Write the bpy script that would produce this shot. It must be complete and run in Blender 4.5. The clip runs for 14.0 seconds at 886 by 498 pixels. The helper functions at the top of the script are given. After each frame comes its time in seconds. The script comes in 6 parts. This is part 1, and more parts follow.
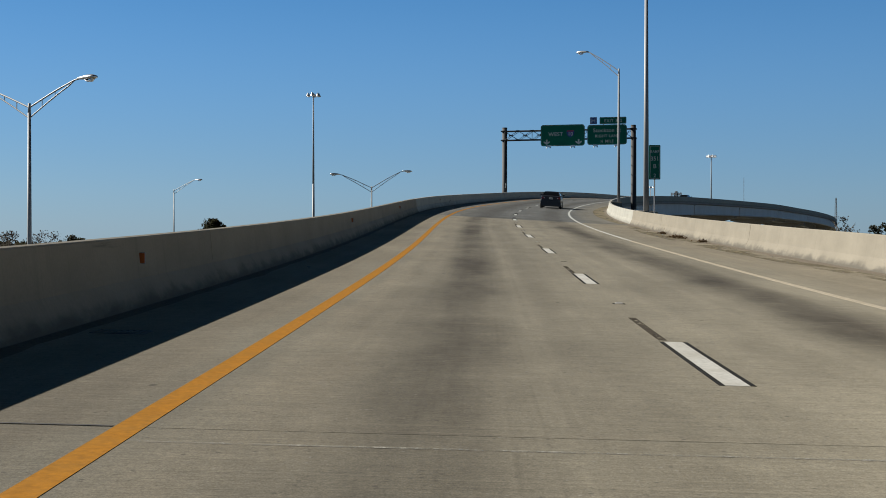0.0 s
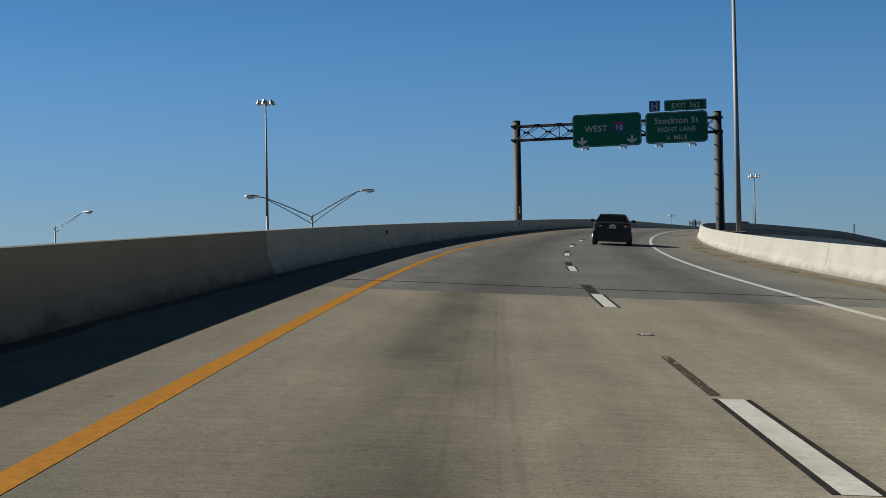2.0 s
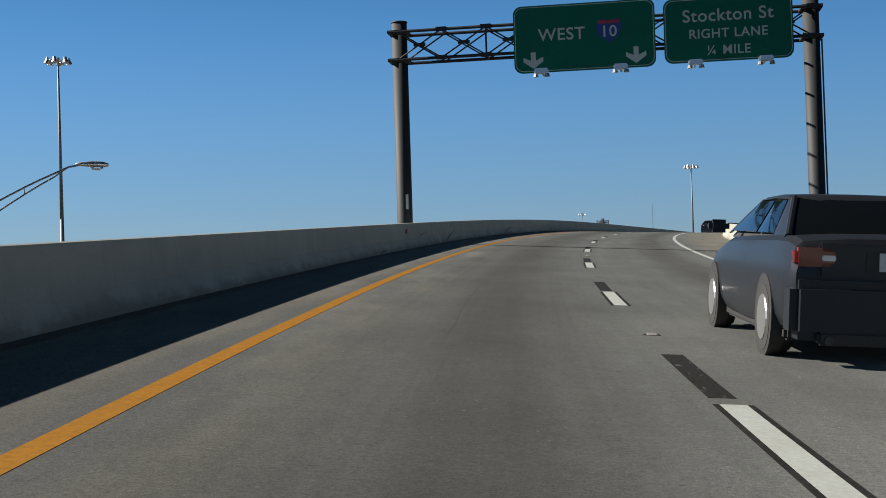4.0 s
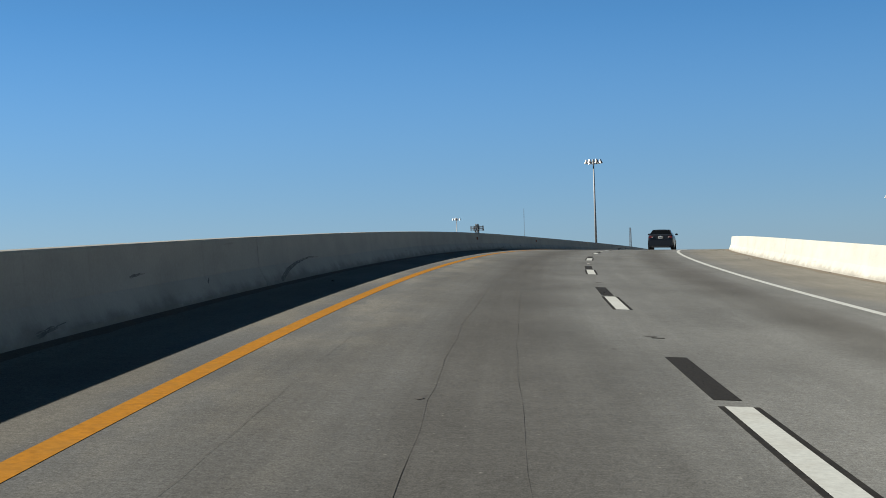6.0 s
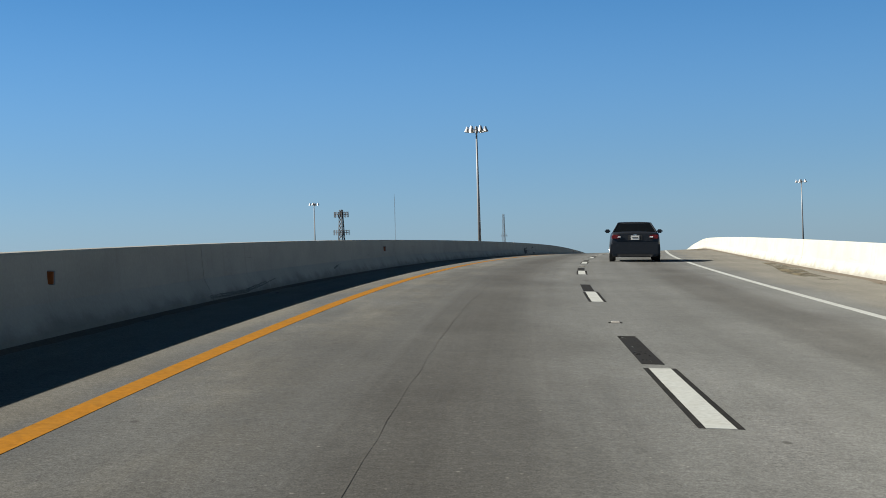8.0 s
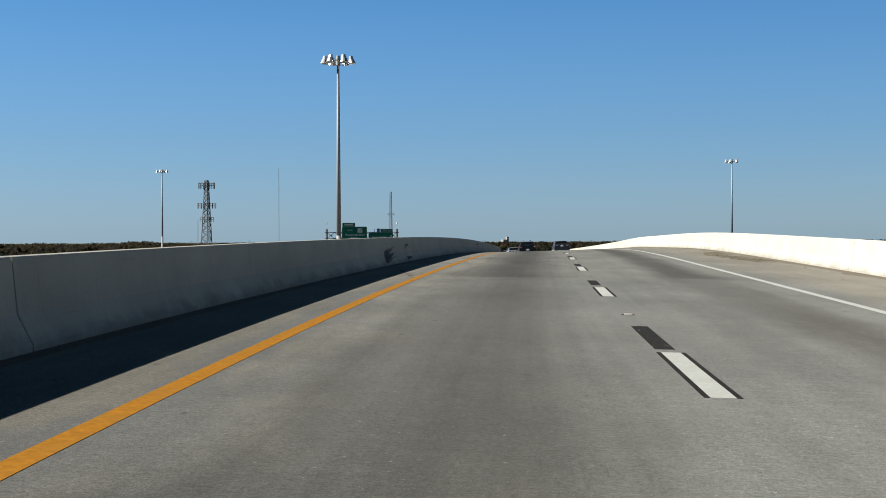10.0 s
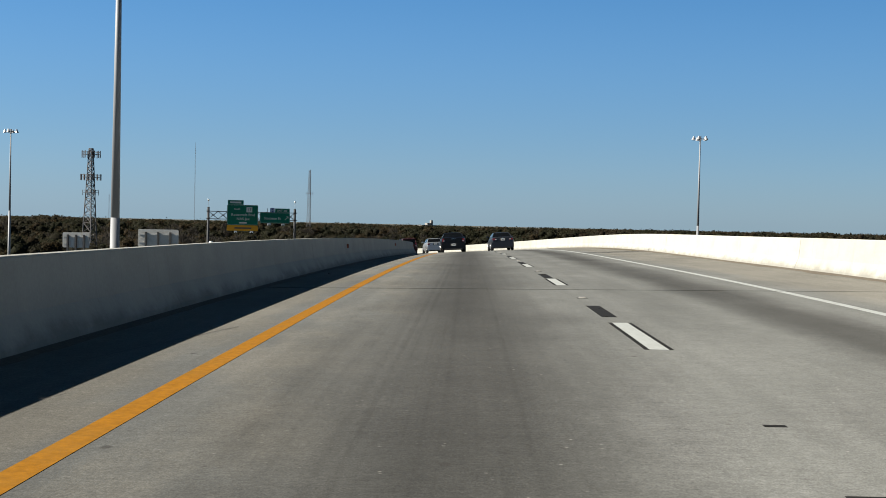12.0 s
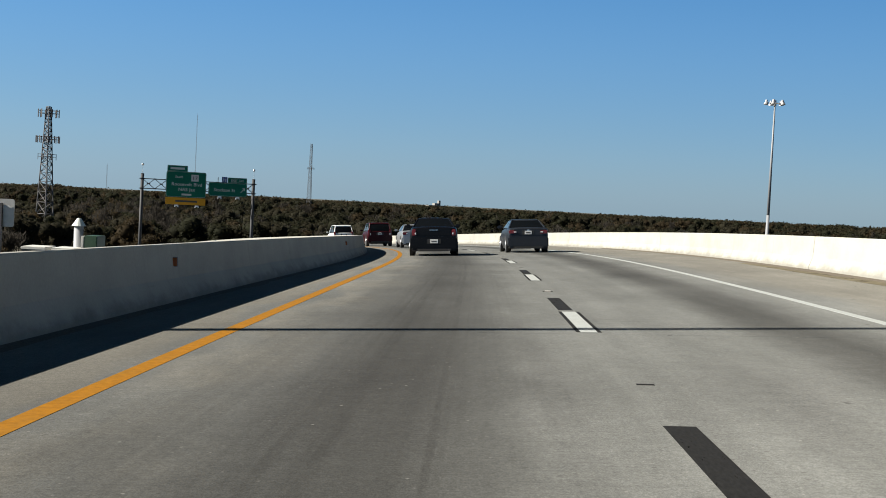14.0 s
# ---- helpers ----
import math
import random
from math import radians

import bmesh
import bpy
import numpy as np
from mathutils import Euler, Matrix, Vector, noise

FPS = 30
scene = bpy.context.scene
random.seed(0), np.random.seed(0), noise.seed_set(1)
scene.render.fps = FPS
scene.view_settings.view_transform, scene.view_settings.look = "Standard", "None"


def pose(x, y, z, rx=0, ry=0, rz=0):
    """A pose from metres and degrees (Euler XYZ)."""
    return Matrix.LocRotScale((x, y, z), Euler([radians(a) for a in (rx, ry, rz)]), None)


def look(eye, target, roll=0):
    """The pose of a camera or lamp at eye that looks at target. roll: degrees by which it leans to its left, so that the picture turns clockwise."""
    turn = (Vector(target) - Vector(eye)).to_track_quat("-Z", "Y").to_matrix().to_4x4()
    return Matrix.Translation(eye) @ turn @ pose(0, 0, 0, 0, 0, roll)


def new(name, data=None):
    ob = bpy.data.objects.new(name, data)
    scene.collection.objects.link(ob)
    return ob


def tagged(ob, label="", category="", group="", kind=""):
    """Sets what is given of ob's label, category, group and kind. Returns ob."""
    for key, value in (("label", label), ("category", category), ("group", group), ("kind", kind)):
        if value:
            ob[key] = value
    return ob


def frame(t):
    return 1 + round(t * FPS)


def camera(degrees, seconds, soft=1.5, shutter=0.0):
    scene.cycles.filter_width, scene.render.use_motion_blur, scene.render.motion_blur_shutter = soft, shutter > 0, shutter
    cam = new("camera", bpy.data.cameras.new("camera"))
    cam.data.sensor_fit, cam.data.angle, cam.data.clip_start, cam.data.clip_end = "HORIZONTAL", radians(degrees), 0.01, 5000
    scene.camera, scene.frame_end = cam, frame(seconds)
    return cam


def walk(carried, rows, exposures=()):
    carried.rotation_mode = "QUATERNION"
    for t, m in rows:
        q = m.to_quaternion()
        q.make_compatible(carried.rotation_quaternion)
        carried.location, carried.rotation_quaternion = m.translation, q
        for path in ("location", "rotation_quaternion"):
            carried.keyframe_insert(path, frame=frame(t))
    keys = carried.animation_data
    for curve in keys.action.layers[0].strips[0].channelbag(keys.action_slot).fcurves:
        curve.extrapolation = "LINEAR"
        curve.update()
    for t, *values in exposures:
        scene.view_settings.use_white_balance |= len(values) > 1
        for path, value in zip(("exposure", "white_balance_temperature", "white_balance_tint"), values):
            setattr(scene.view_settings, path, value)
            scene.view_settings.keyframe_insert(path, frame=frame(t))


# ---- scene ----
cam = camera(38.47, 14.0, soft=0.9)
walk(cam, [
    (0, pose(4.523, 36.983, 1.047, 89.834, -0.027, -6.698)),
    (0.5, pose(6.456, 49.933, 1.369, 90.192, 0.039, -6.684)),
    (1, pose(8.501, 63.307, 1.814, 90.699, 0.184, -6.525)),
    (1.5, pose(10.411, 76.244, 2.323, 90.948, 0.612, -6.505)),
    (2, pose(12.262, 88.596, 2.861, 91.370, 1.053, -6.540)),
    (2.5, pose(14.147, 101.023, 3.444, 91.468, 1.190, -7.368)),
    (3, pose(16.286, 113.155, 4.026, 91.371, 1.758, -8.397)),
    (3.5, pose(18.589, 125.033, 4.600, 91.319, 1.874, -9.715)),
    (4, pose(21.133, 136.775, 5.166, 91.288, 1.796, -11.165)),
    (4.5, pose(23.989, 148.513, 5.732, 91.309, 1.680, -12.651)),
    (5, pose(27.217, 160.382, 6.314, 91.348, 1.521, -14.070)),
    (5.5, pose(30.813, 172.386, 6.908, 91.356, 1.406, -15.558)),
    (6, pose(34.474, 183.436, 7.451, 91.315, 1.775, -17.025)),
    (6.5, pose(38.429, 194.395, 7.972, 91.221, 1.745, -18.628)),
    (7, pose(42.695, 205.327, 8.459, 91.100, 1.745, -20.162)),
    (7.5, pose(47.268, 216.122, 8.905, 90.753, 1.983, -21.560)),
    (8, pose(51.924, 226.402, 9.293, 90.503, 1.746, -22.832)),
    (8.5, pose(56.900, 236.809, 9.631, 90.170, 1.454, -24.191)),
    (9, pose(62.217, 247.335, 9.908, 89.842, 1.063, -25.552)),
    (9.5, pose(67.828, 257.854, 10.127, 89.604, 0.625, -26.805)),
    (10, pose(73.658, 268.257, 10.299, 89.431, 0.206, -27.886)),
    (10.5, pose(79.615, 278.444, 10.433, 89.283, -0.211, -28.738)),
    (11, pose(85.649, 288.442, 10.533, 89.056, -0.630, -29.708)),
    (11.5, pose(91.569, 297.951, 10.601, 88.863, -1.056, -30.677)),
    (12, pose(97.622, 307.333, 10.647, 88.678, -1.312, -31.292)),
    (12.5, pose(103.961, 317.095, 10.663, 88.728, -1.997, -31.430)),
    (13, pose(110.401, 326.945, 10.624, 88.322, -2.260, -31.453)),
    (13.5, pose(116.815, 336.813, 10.524, 87.852, -2.647, -31.303)),
    (14, pose(123.230, 346.683, 10.388, 87.792, -2.962, -30.901)),
], [(0, 1.15), (1.5, 1.0), (2.6, 0.93), (4.8, 1.34), (8, 1.39), (14, 1.41)])

# ---- daylight: low winter sun from the side, clear sky ----
SUN_AZ, SUN_EL = radians(292.0), radians(33.0)
sky_world = bpy.data.worlds.new("sky")
scene.world = sky_world
sky_world.use_nodes = True
wn = sky_world.node_tree
wn.nodes.clear()
sky_tex = wn.nodes.new("ShaderNodeTexSky")
sky_tex.sky_type = "NISHITA"
sky_tex.sun_disc = False
sky_tex.sun_elevation = SUN_EL
sky_tex.sun_rotation = SUN_AZ
sky_tex.air_density, sky_tex.dust_density, sky_tex.ozone_density = 1.0, 0.3, 6.0
sky_bg = wn.nodes.new("ShaderNodeBackground")
sky_bg.inputs["Strength"].default_value = 0.05
sky_out = wn.nodes.new("ShaderNodeOutputWorld")
sky_hue = wn.nodes.new("ShaderNodeHueSaturation")
sky_hue.inputs["Saturation"].default_value = 1.25
wn.links.new(sky_tex.outputs["Color"], sky_hue.inputs["Color"])
sky_half = wn.nodes.new("ShaderNodeVectorMath")
sky_half.operation = "MULTIPLY_ADD"
sky_half.inputs[1].default_value = (0.265, 0.265, 0.265)
# blue scatter of a clear, dry day, deepest overhead
sky_way = wn.nodes.new("ShaderNodeTexCoord")
sky_sep = wn.nodes.new("ShaderNodeSeparateXYZ")
wn.links.new(sky_way.outputs["Generated"], sky_sep.inputs[0])
sky_fall = wn.nodes.new("ShaderNodeMapRange")
sky_fall.interpolation_type = "SMOOTHSTEP"
sky_fall.inputs[1].default_value, sky_fall.inputs[2].default_value = 0.1, 0.45
sky_fall.inputs[3].default_value, sky_fall.inputs[4].default_value = 1.0, 0.03
wn.links.new(sky_sep.outputs[2], sky_fall.inputs[0])
sky_blue = wn.nodes.new("ShaderNodeVectorMath")
sky_blue.operation = "SCALE"
sky_rise = wn.nodes.new("ShaderNodeMapRange")
sky_rise.inputs[1].default_value, sky_rise.inputs[2].default_value = 0.0, 0.2
wn.links.new(sky_sep.outputs[2], sky_rise.inputs[0])
sky_tint = wn.nodes.new("ShaderNodeMix")
sky_tint.data_type = "RGBA"
sky_tint.clamp_result = False
sky_tint.inputs[6].default_value = (1.15, 2.05, 2.95, 1)
sky_tint.inputs[7].default_value = (0.62, 1.88, 4.0, 1)
wn.links.new(sky_rise.outputs[0], sky_tint.inputs[0])
wn.links.new(sky_tint.outputs[2], sky_blue.inputs[0])
sky_side = wn.nodes.new("ShaderNodeVectorMath")
sky_side.operation = "DOT_PRODUCT"
sky_side.inputs[1].default_value = (0.27 * math.sin(SUN_AZ), 0.27 * math.cos(SUN_AZ), 0)
wn.links.new(sky_way.outputs["Generated"], sky_side.inputs[0])
sky_near = wn.nodes.new("ShaderNodeMath")
sky_near.operation = "MULTIPLY_ADD"
wn.links.new(sky_side.outputs["Value"], sky_near.inputs[0])
wn.links.new(sky_fall.outputs[0], sky_near.inputs[1])
wn.links.new(sky_fall.outputs[0], sky_near.inputs[2])
wn.links.new(sky_near.outputs[0], sky_blue.inputs["Scale"])
wn.links.new(sky_blue.outputs[0], sky_half.inputs[2])
wn.links.new(sky_hue.outputs["Color"], sky_half.inputs[0])
sky_deep = wn.nodes.new("ShaderNodeMapRange")
sky_deep.inputs[1].default_value, sky_deep.inputs[2].default_value = 0.22, 0.6
sky_deep.inputs[3].default_value, sky_deep.inputs[4].default_value = 1.0, 0.12
wn.links.new(sky_sep.outputs[2], sky_deep.inputs[0])
sky_all = wn.nodes.new("ShaderNodeVectorMath")
sky_all.operation = "SCALE"
wn.links.new(sky_half.outputs[0], sky_all.inputs[0])
wn.links.new(sky_deep.outputs[0], sky_all.inputs["Scale"])
wn.links.new(sky_all.outputs[0], sky_bg.inputs["Color"])
wn.links.new(sky_bg.outputs["Background"], sky_out.inputs["Surface"])
sun_data = bpy.data.lights.new("sun", "SUN")
sun_data.energy, sun_data.angle, sun_data.color = 5.0, radians(0.53), (1.0, 0.93, 0.82)
sun = new("sun", sun_data)
sun.matrix_world = look((-60 * math.cos(0.37), 200, 60), (-60 * math.cos(0.37) - 1000 * math.sin(SUN_AZ) * math.cos(SUN_EL), 200 - 1000 * math.cos(SUN_AZ) * math.cos(SUN_EL), 60 - 1000 * math.sin(SUN_EL)))

# ---- materials ----
def material(name, base, rough=0.8, metal=0.0, grain=0.0, grain_scale=40.0, stain=0.0, stain_scale=0.6, stain_col=(0.05, 0.045, 0.04), bump=0.0, spec=0.5, vary=0.0, stretch=(1, 1, 1)):
    """Principled surface with grain, large stains and fine relief, in object metres."""
    m = bpy.data.materials.new(name)
    m.use_nodes = True
    nt = m.node_tree
    b = nt.nodes["Principled BSDF"]
    b.inputs["Roughness"].default_value = rough
    b.inputs["Metallic"].default_value = metal
    b.inputs["Specular IOR Level"].default_value = spec
    co = nt.nodes.new("ShaderNodeTexCoord")
    mp = nt.nodes.new("ShaderNodeMapping")
    mp.inputs["Scale"].default_value = stretch
    nt.links.new(co.outputs["Object"], mp.inputs["Vector"])
    rgb = nt.nodes.new("ShaderNodeRGB")
    rgb.outputs[0].default_value = (*base, 1)
    out = rgb.outputs[0]
    if vary:
        oi = nt.nodes.new("ShaderNodeObjectInfo")
        mr = nt.nodes.new("ShaderNodeMapRange")
        mr.inputs[3].default_value, mr.inputs[4].default_value = 1 - vary, 1 + vary
        nt.links.new(oi.outputs["Random"], mr.inputs[0])
        out = times(nt, out, mr.outputs[0])
    if grain:
        n1 = noise_node(nt, mp.outputs[0], grain_scale, 5, 0.65)
        mr = nt.nodes.new("ShaderNodeMapRange")
        mr.inputs[1].default_value, mr.inputs[2].default_value = 0.3, 0.7
        mr.inputs[3].default_value, mr.inputs[4].default_value = 1 - grain, 1 + grain
        nt.links.new(n1, mr.inputs[0])
        out = times(nt, out, mr.outputs[0])
    if stain:
        n2 = noise_node(nt, mp.outputs[0], stain_scale, 6, 0.6)
        mr = nt.nodes.new("ShaderNodeMapRange")
        mr.inputs[1].default_value, mr.inputs[2].default_value = 0.45, 0.75
        mr.inputs[3].default_value, mr.inputs[4].default_value = 0.0, stain
        nt.links.new(n2, mr.inputs[0])
        out = mixed(nt, mr.outputs[0], out, stain_col)
    nt.links.new(out, b.inputs["Base Color"])
    if bump:
        bp = nt.nodes.new("ShaderNodeBump")
        bp.inputs["Strength"].default_value = bump
        bp.inputs["Distance"].default_value = 0.01
        nt.links.new(noise_node(nt, mp.outputs[0], grain_scale * 1.7, 4, 0.7), bp.inputs["Height"])
        nt.links.new(bp.outputs[0], b.inputs["Normal"])
    return m


def noise_node(nt, vec, scale, detail=4, rough=0.6):
    n = nt.nodes.new("ShaderNodeTexNoise")
    n.inputs["Scale"].default_value, n.inputs["Detail"].default_value, n.inputs["Roughness"].default_value = scale, detail, rough
    nt.links.new(vec, n.inputs["Vector"])
    return n.outputs["Fac"]


def times(nt, col, fac):
    v = nt.nodes.new("ShaderNodeVectorMath")
    v.operation = "SCALE"
    nt.links.new(col, v.inputs[0])
    nt.links.new(fac, v.inputs["Scale"])
    return v.outputs[0]


def mixed(nt, fac, col, other):
    x = nt.nodes.new("ShaderNodeMix")
    x.data_type = "RGBA"
    nt.links.new(fac, x.inputs[0])
    nt.links.new(col, x.inputs[6])
    if isinstance(other, tuple):
        x.inputs[7].default_value = (*other, 1)
    else:
        nt.links.new(other, x.inputs[7])
    return x.outputs[2]


def ranged(nt, value, a, b, c, d, smooth=False):
    mr = nt.nodes.new("ShaderNodeMapRange")
    if smooth:
        mr.interpolation_type = "SMOOTHSTEP"
    mr.inputs[1].default_value, mr.inputs[2].default_value, mr.inputs[3].default_value, mr.inputs[4].default_value = a, b, c, d
    nt.links.new(value, mr.inputs[0])
    return mr.outputs[0]


def maths(nt, op, a, b=None):
    n = nt.nodes.new("ShaderNodeMath")
    n.operation = op
    for k, v in enumerate((a, b)):
        if v is None:
            continue
        if isinstance(v, (int, float)):
            n.inputs[k].default_value = v
        else:
            nt.links.new(v, n.inputs[k])
    return n.outputs[0]


def deck_material(name, base, shoulder, oil, oil_amount, tine=0.25, drags=0.3, grey=0.75, middle=2.08, spread=0.55, patchy=0.6, grit=1.0):
    """Worn bridge-deck concrete. The UV map holds metres across and along the road:
    drips of oil down the middle of each lane, wheel polish, streaks, blotches and grit."""
    m = bpy.data.materials.new(name)
    m.use_nodes = True
    nt = m.node_tree
    b = nt.nodes["Principled BSDF"]
    uv = nt.nodes.new("ShaderNodeUVMap")
    sep = nt.nodes.new("ShaderNodeSeparateXYZ")
    nt.links.new(uv.outputs[0], sep.inputs[0])
    lat, lon = sep.outputs[0], sep.outputs[1]

    def stretched(a, c):
        mp = nt.nodes.new("ShaderNodeMapping")
        mp.inputs["Scale"].default_value = (a, c, 1)
        nt.links.new(uv.outputs[0], mp.inputs[0])
        return mp.outputs[0]
    rgb = nt.nodes.new("ShaderNodeRGB")
    rgb.outputs[0].default_value = (*base, 1)
    col = rgb.outputs[0]
    # shoulders keep a sandier tone, with an uneven border
    wob = ranged(nt, noise_node(nt, stretched(0.6, 0.25), 1.0), 0.3, 0.7, -0.35, 0.35)
    latw = maths(nt, "ADD", lat, wob)
    left = ranged(nt, latw, -0.1, -0.5, 0.0, 1.0, True)
    right = ranged(nt, latw, EDGE_LINE + 0.1, EDGE_LINE + 1.2, 0.0, 1.0, True)
    col = mixed(nt, maths(nt, "MAXIMUM", left, right), col, shoulder)
    # oil band in both lanes, patchy along the way
    patch = ranged(nt, noise_node(nt, stretched(0.35, 0.09), 1.0, 6, 0.62), 0.38, 0.62, patchy, 1.0)
    latb = maths(nt, "ADD", lat, maths(nt, "MULTIPLY", wob, 0.3))
    for mid, wide, much in ((middle, spread, 0.95), (6.05, 0.65, 0.95)):
        off = maths(nt, "ABSOLUTE", maths(nt, "SUBTRACT", latb, mid))
        band = ranged(nt, off, 0.12, wide + 0.35, 1.0, 0.0, True)
        col = mixed(nt, maths(nt, "MULTIPLY", maths(nt, "MULTIPLY", band, patch), oil_amount * much), col, oil)
    # pale dust left beside the yellow line
    dust = maths(nt, "MULTIPLY", ranged(nt, latw, 0.05, 0.3, 0.0, 1.0, True), ranged(nt, latw, 1.5, 0.6, 0.0, 1.0, True))
    dust = maths(nt, "MULTIPLY", dust, ranged(nt, noise_node(nt, stretched(0.9, 0.3), 1.0, 5, 0.65), 0.42, 0.62, 0.1, 0.85))
    col = mixed(nt, dust, col, tuple(1.15 * k for k in shoulder))
    # wheel tracks a little darker and greyer
    for mid in (LANE * 0.5 - 0.85, LANE * 0.5 + 0.85, LANE * 1.5 - 0.85, LANE * 1.5 + 0.85):
        off = maths(nt, "ABSOLUTE", maths(nt, "SUBTRACT", latw, mid))
        band = ranged(nt, off, 0.1, 0.45, 1.0, 0.0, True)
        col = mixed(nt, maths(nt, "MULTIPLY", band, 0.12), col, oil)
    # the busier lane is greyer all over, with fine dark drag lines
    lane = maths(nt, "MULTIPLY", ranged(nt, latw, 0.3, 0.9, 0.0, 1.0, True), ranged(nt, latw, LANE - 0.2, LANE - 0.9, 0.0, 1.0, True))
    drag = ranged(nt, noise_node(nt, stretched(9.0, 0.02), 1.0, 3, 0.65), 0.45, 0.75, 0.36, 0.56)
    col = mixed(nt, maths(nt, "MULTIPLY", maths(nt, "MULTIPLY", lane, drag), grey), col, oil)
    near_mid = ranged(nt, maths(nt, "ABSOLUTE", maths(nt, "SUBTRACT", lat, LANE * 0.52)), 0.25, 0.8, 1.0, 0.0, True)
    lines = ranged(nt, noise_node(nt, stretched(11.0, 0.012), 1.0, 1, 0.5), 0.56, 0.64, 0.0, 0.7)
    broken = ranged(nt, noise_node(nt, stretched(6.0, 0.5), 1.0, 4, 0.7), 0.38, 0.6, 0.15, 1.0)
    col = mixed(nt, maths(nt, "MULTIPLY", maths(nt, "MULTIPLY", near_mid, lines), maths(nt, "MULTIPLY", broken, drags)), col, oil)
    # long streaks, blotches, grit
    col = times(nt, col, ranged(nt, noise_node(nt, stretched(3.5, 0.05), 1.0, 4, 0.6), 0.3, 0.7, 0.91, 1.08))
    col = times(nt, col, ranged(nt, noise_node(nt, stretched(0.5, 0.22), 1.0, 6, 0.62), 0.3, 0.7, 0.8, 1.18))
    col = times(nt, col, ranged(nt, noise_node(nt, stretched(6, 5), 1.0, 5, 0.75), 0.3, 0.7, 0.86, 1.1))
    col = times(nt, col, ranged(nt, noise_node(nt, stretched(30, 22), 1.0, 3, 0.85), 0.32, 0.68, 1 - 0.3 * grit, 1 + 0.25 * grit))
    # tining across the road
    tin = noise_node(nt, stretched(0.8, 42), 1.0, 3, 0.7)
    col = times(nt, col, ranged(nt, tin, 0.3, 0.7, 1 - tine * 0.3, 1 + tine * 0.25))
    if tine > 0.5:
        # pale scrapes straight across the older deck
        scrape = ranged(nt, noise_node(nt, stretched(0.22, 7.0), 1.0, 2, 0.6), 0.62, 0.76, 0.0, 0.3)
        col = mixed(nt, scrape, col, (shoulder[0] * 1.35, shoulder[1] * 1.35, shoulder[2] * 1.35))
    # pockmarks
    vo = nt.nodes.new("ShaderNodeTexVoronoi")
    vo.inputs["Scale"].default_value = 1.4
    nt.links.new(stretched(1.0, 0.6), vo.inputs["Vector"])
    col = mixed(nt, ranged(nt, vo.outputs["Distance"], 0.03, 0.05, 0.6, 0.0), col, (0.03, 0.028, 0.025))
    # coarse aggregate showing dark and light
    for size, reach, much, tone in ((13.0, 0.22, 0.5, (0.045, 0.043, 0.04)), (9.0, 0.11, 0.4, (0.30, 0.295, 0.275))):
        ag = nt.nodes.new("ShaderNodeTexVoronoi")
        ag.inputs["Scale"].default_value = size
        nt.links.new(stretched(1.0, 0.8), ag.inputs["Vector"])
        some = ranged(nt, noise_node(nt, stretched(7.0, 5.0), 1.0, 3, 0.7), 0.44, 0.58, 0.0, much)
        col = mixed(nt, maths(nt, "MULTIPLY", ranged(nt, ag.outputs["Distance"], reach * 0.5, reach, 1.0, 0.0), some), col, tone)
    # sand and chips in the worn face
    col = times(nt, col, ranged(nt, noise_node(nt, stretched(95, 60), 1.0, 2, 0.8), 0.34, 0.66, 1 - 0.3 * grit, 1 + 0.3 * grit))
    nt.links.new(col, b.inputs["Base Color"])
    b.inputs["Roughness"].default_value = 0.92
    b.inputs["Specular IOR Level"].default_value = 0.2
    b.inputs["Diffuse Roughness"].default_value = 1.0
    bp = nt.nodes.new("ShaderNodeBump")
    bp.inputs["Strength"].default_value, bp.inputs["Distance"].default_value = 0.35, 0.006
    nt.links.new(maths(nt, "ADD", noise_node(nt, stretched(60, 60), 1.0, 3, 0.7), tin), bp.inputs["Height"])
    nt.links.new(bp.outputs[0], b.inputs["Normal"])
    return m


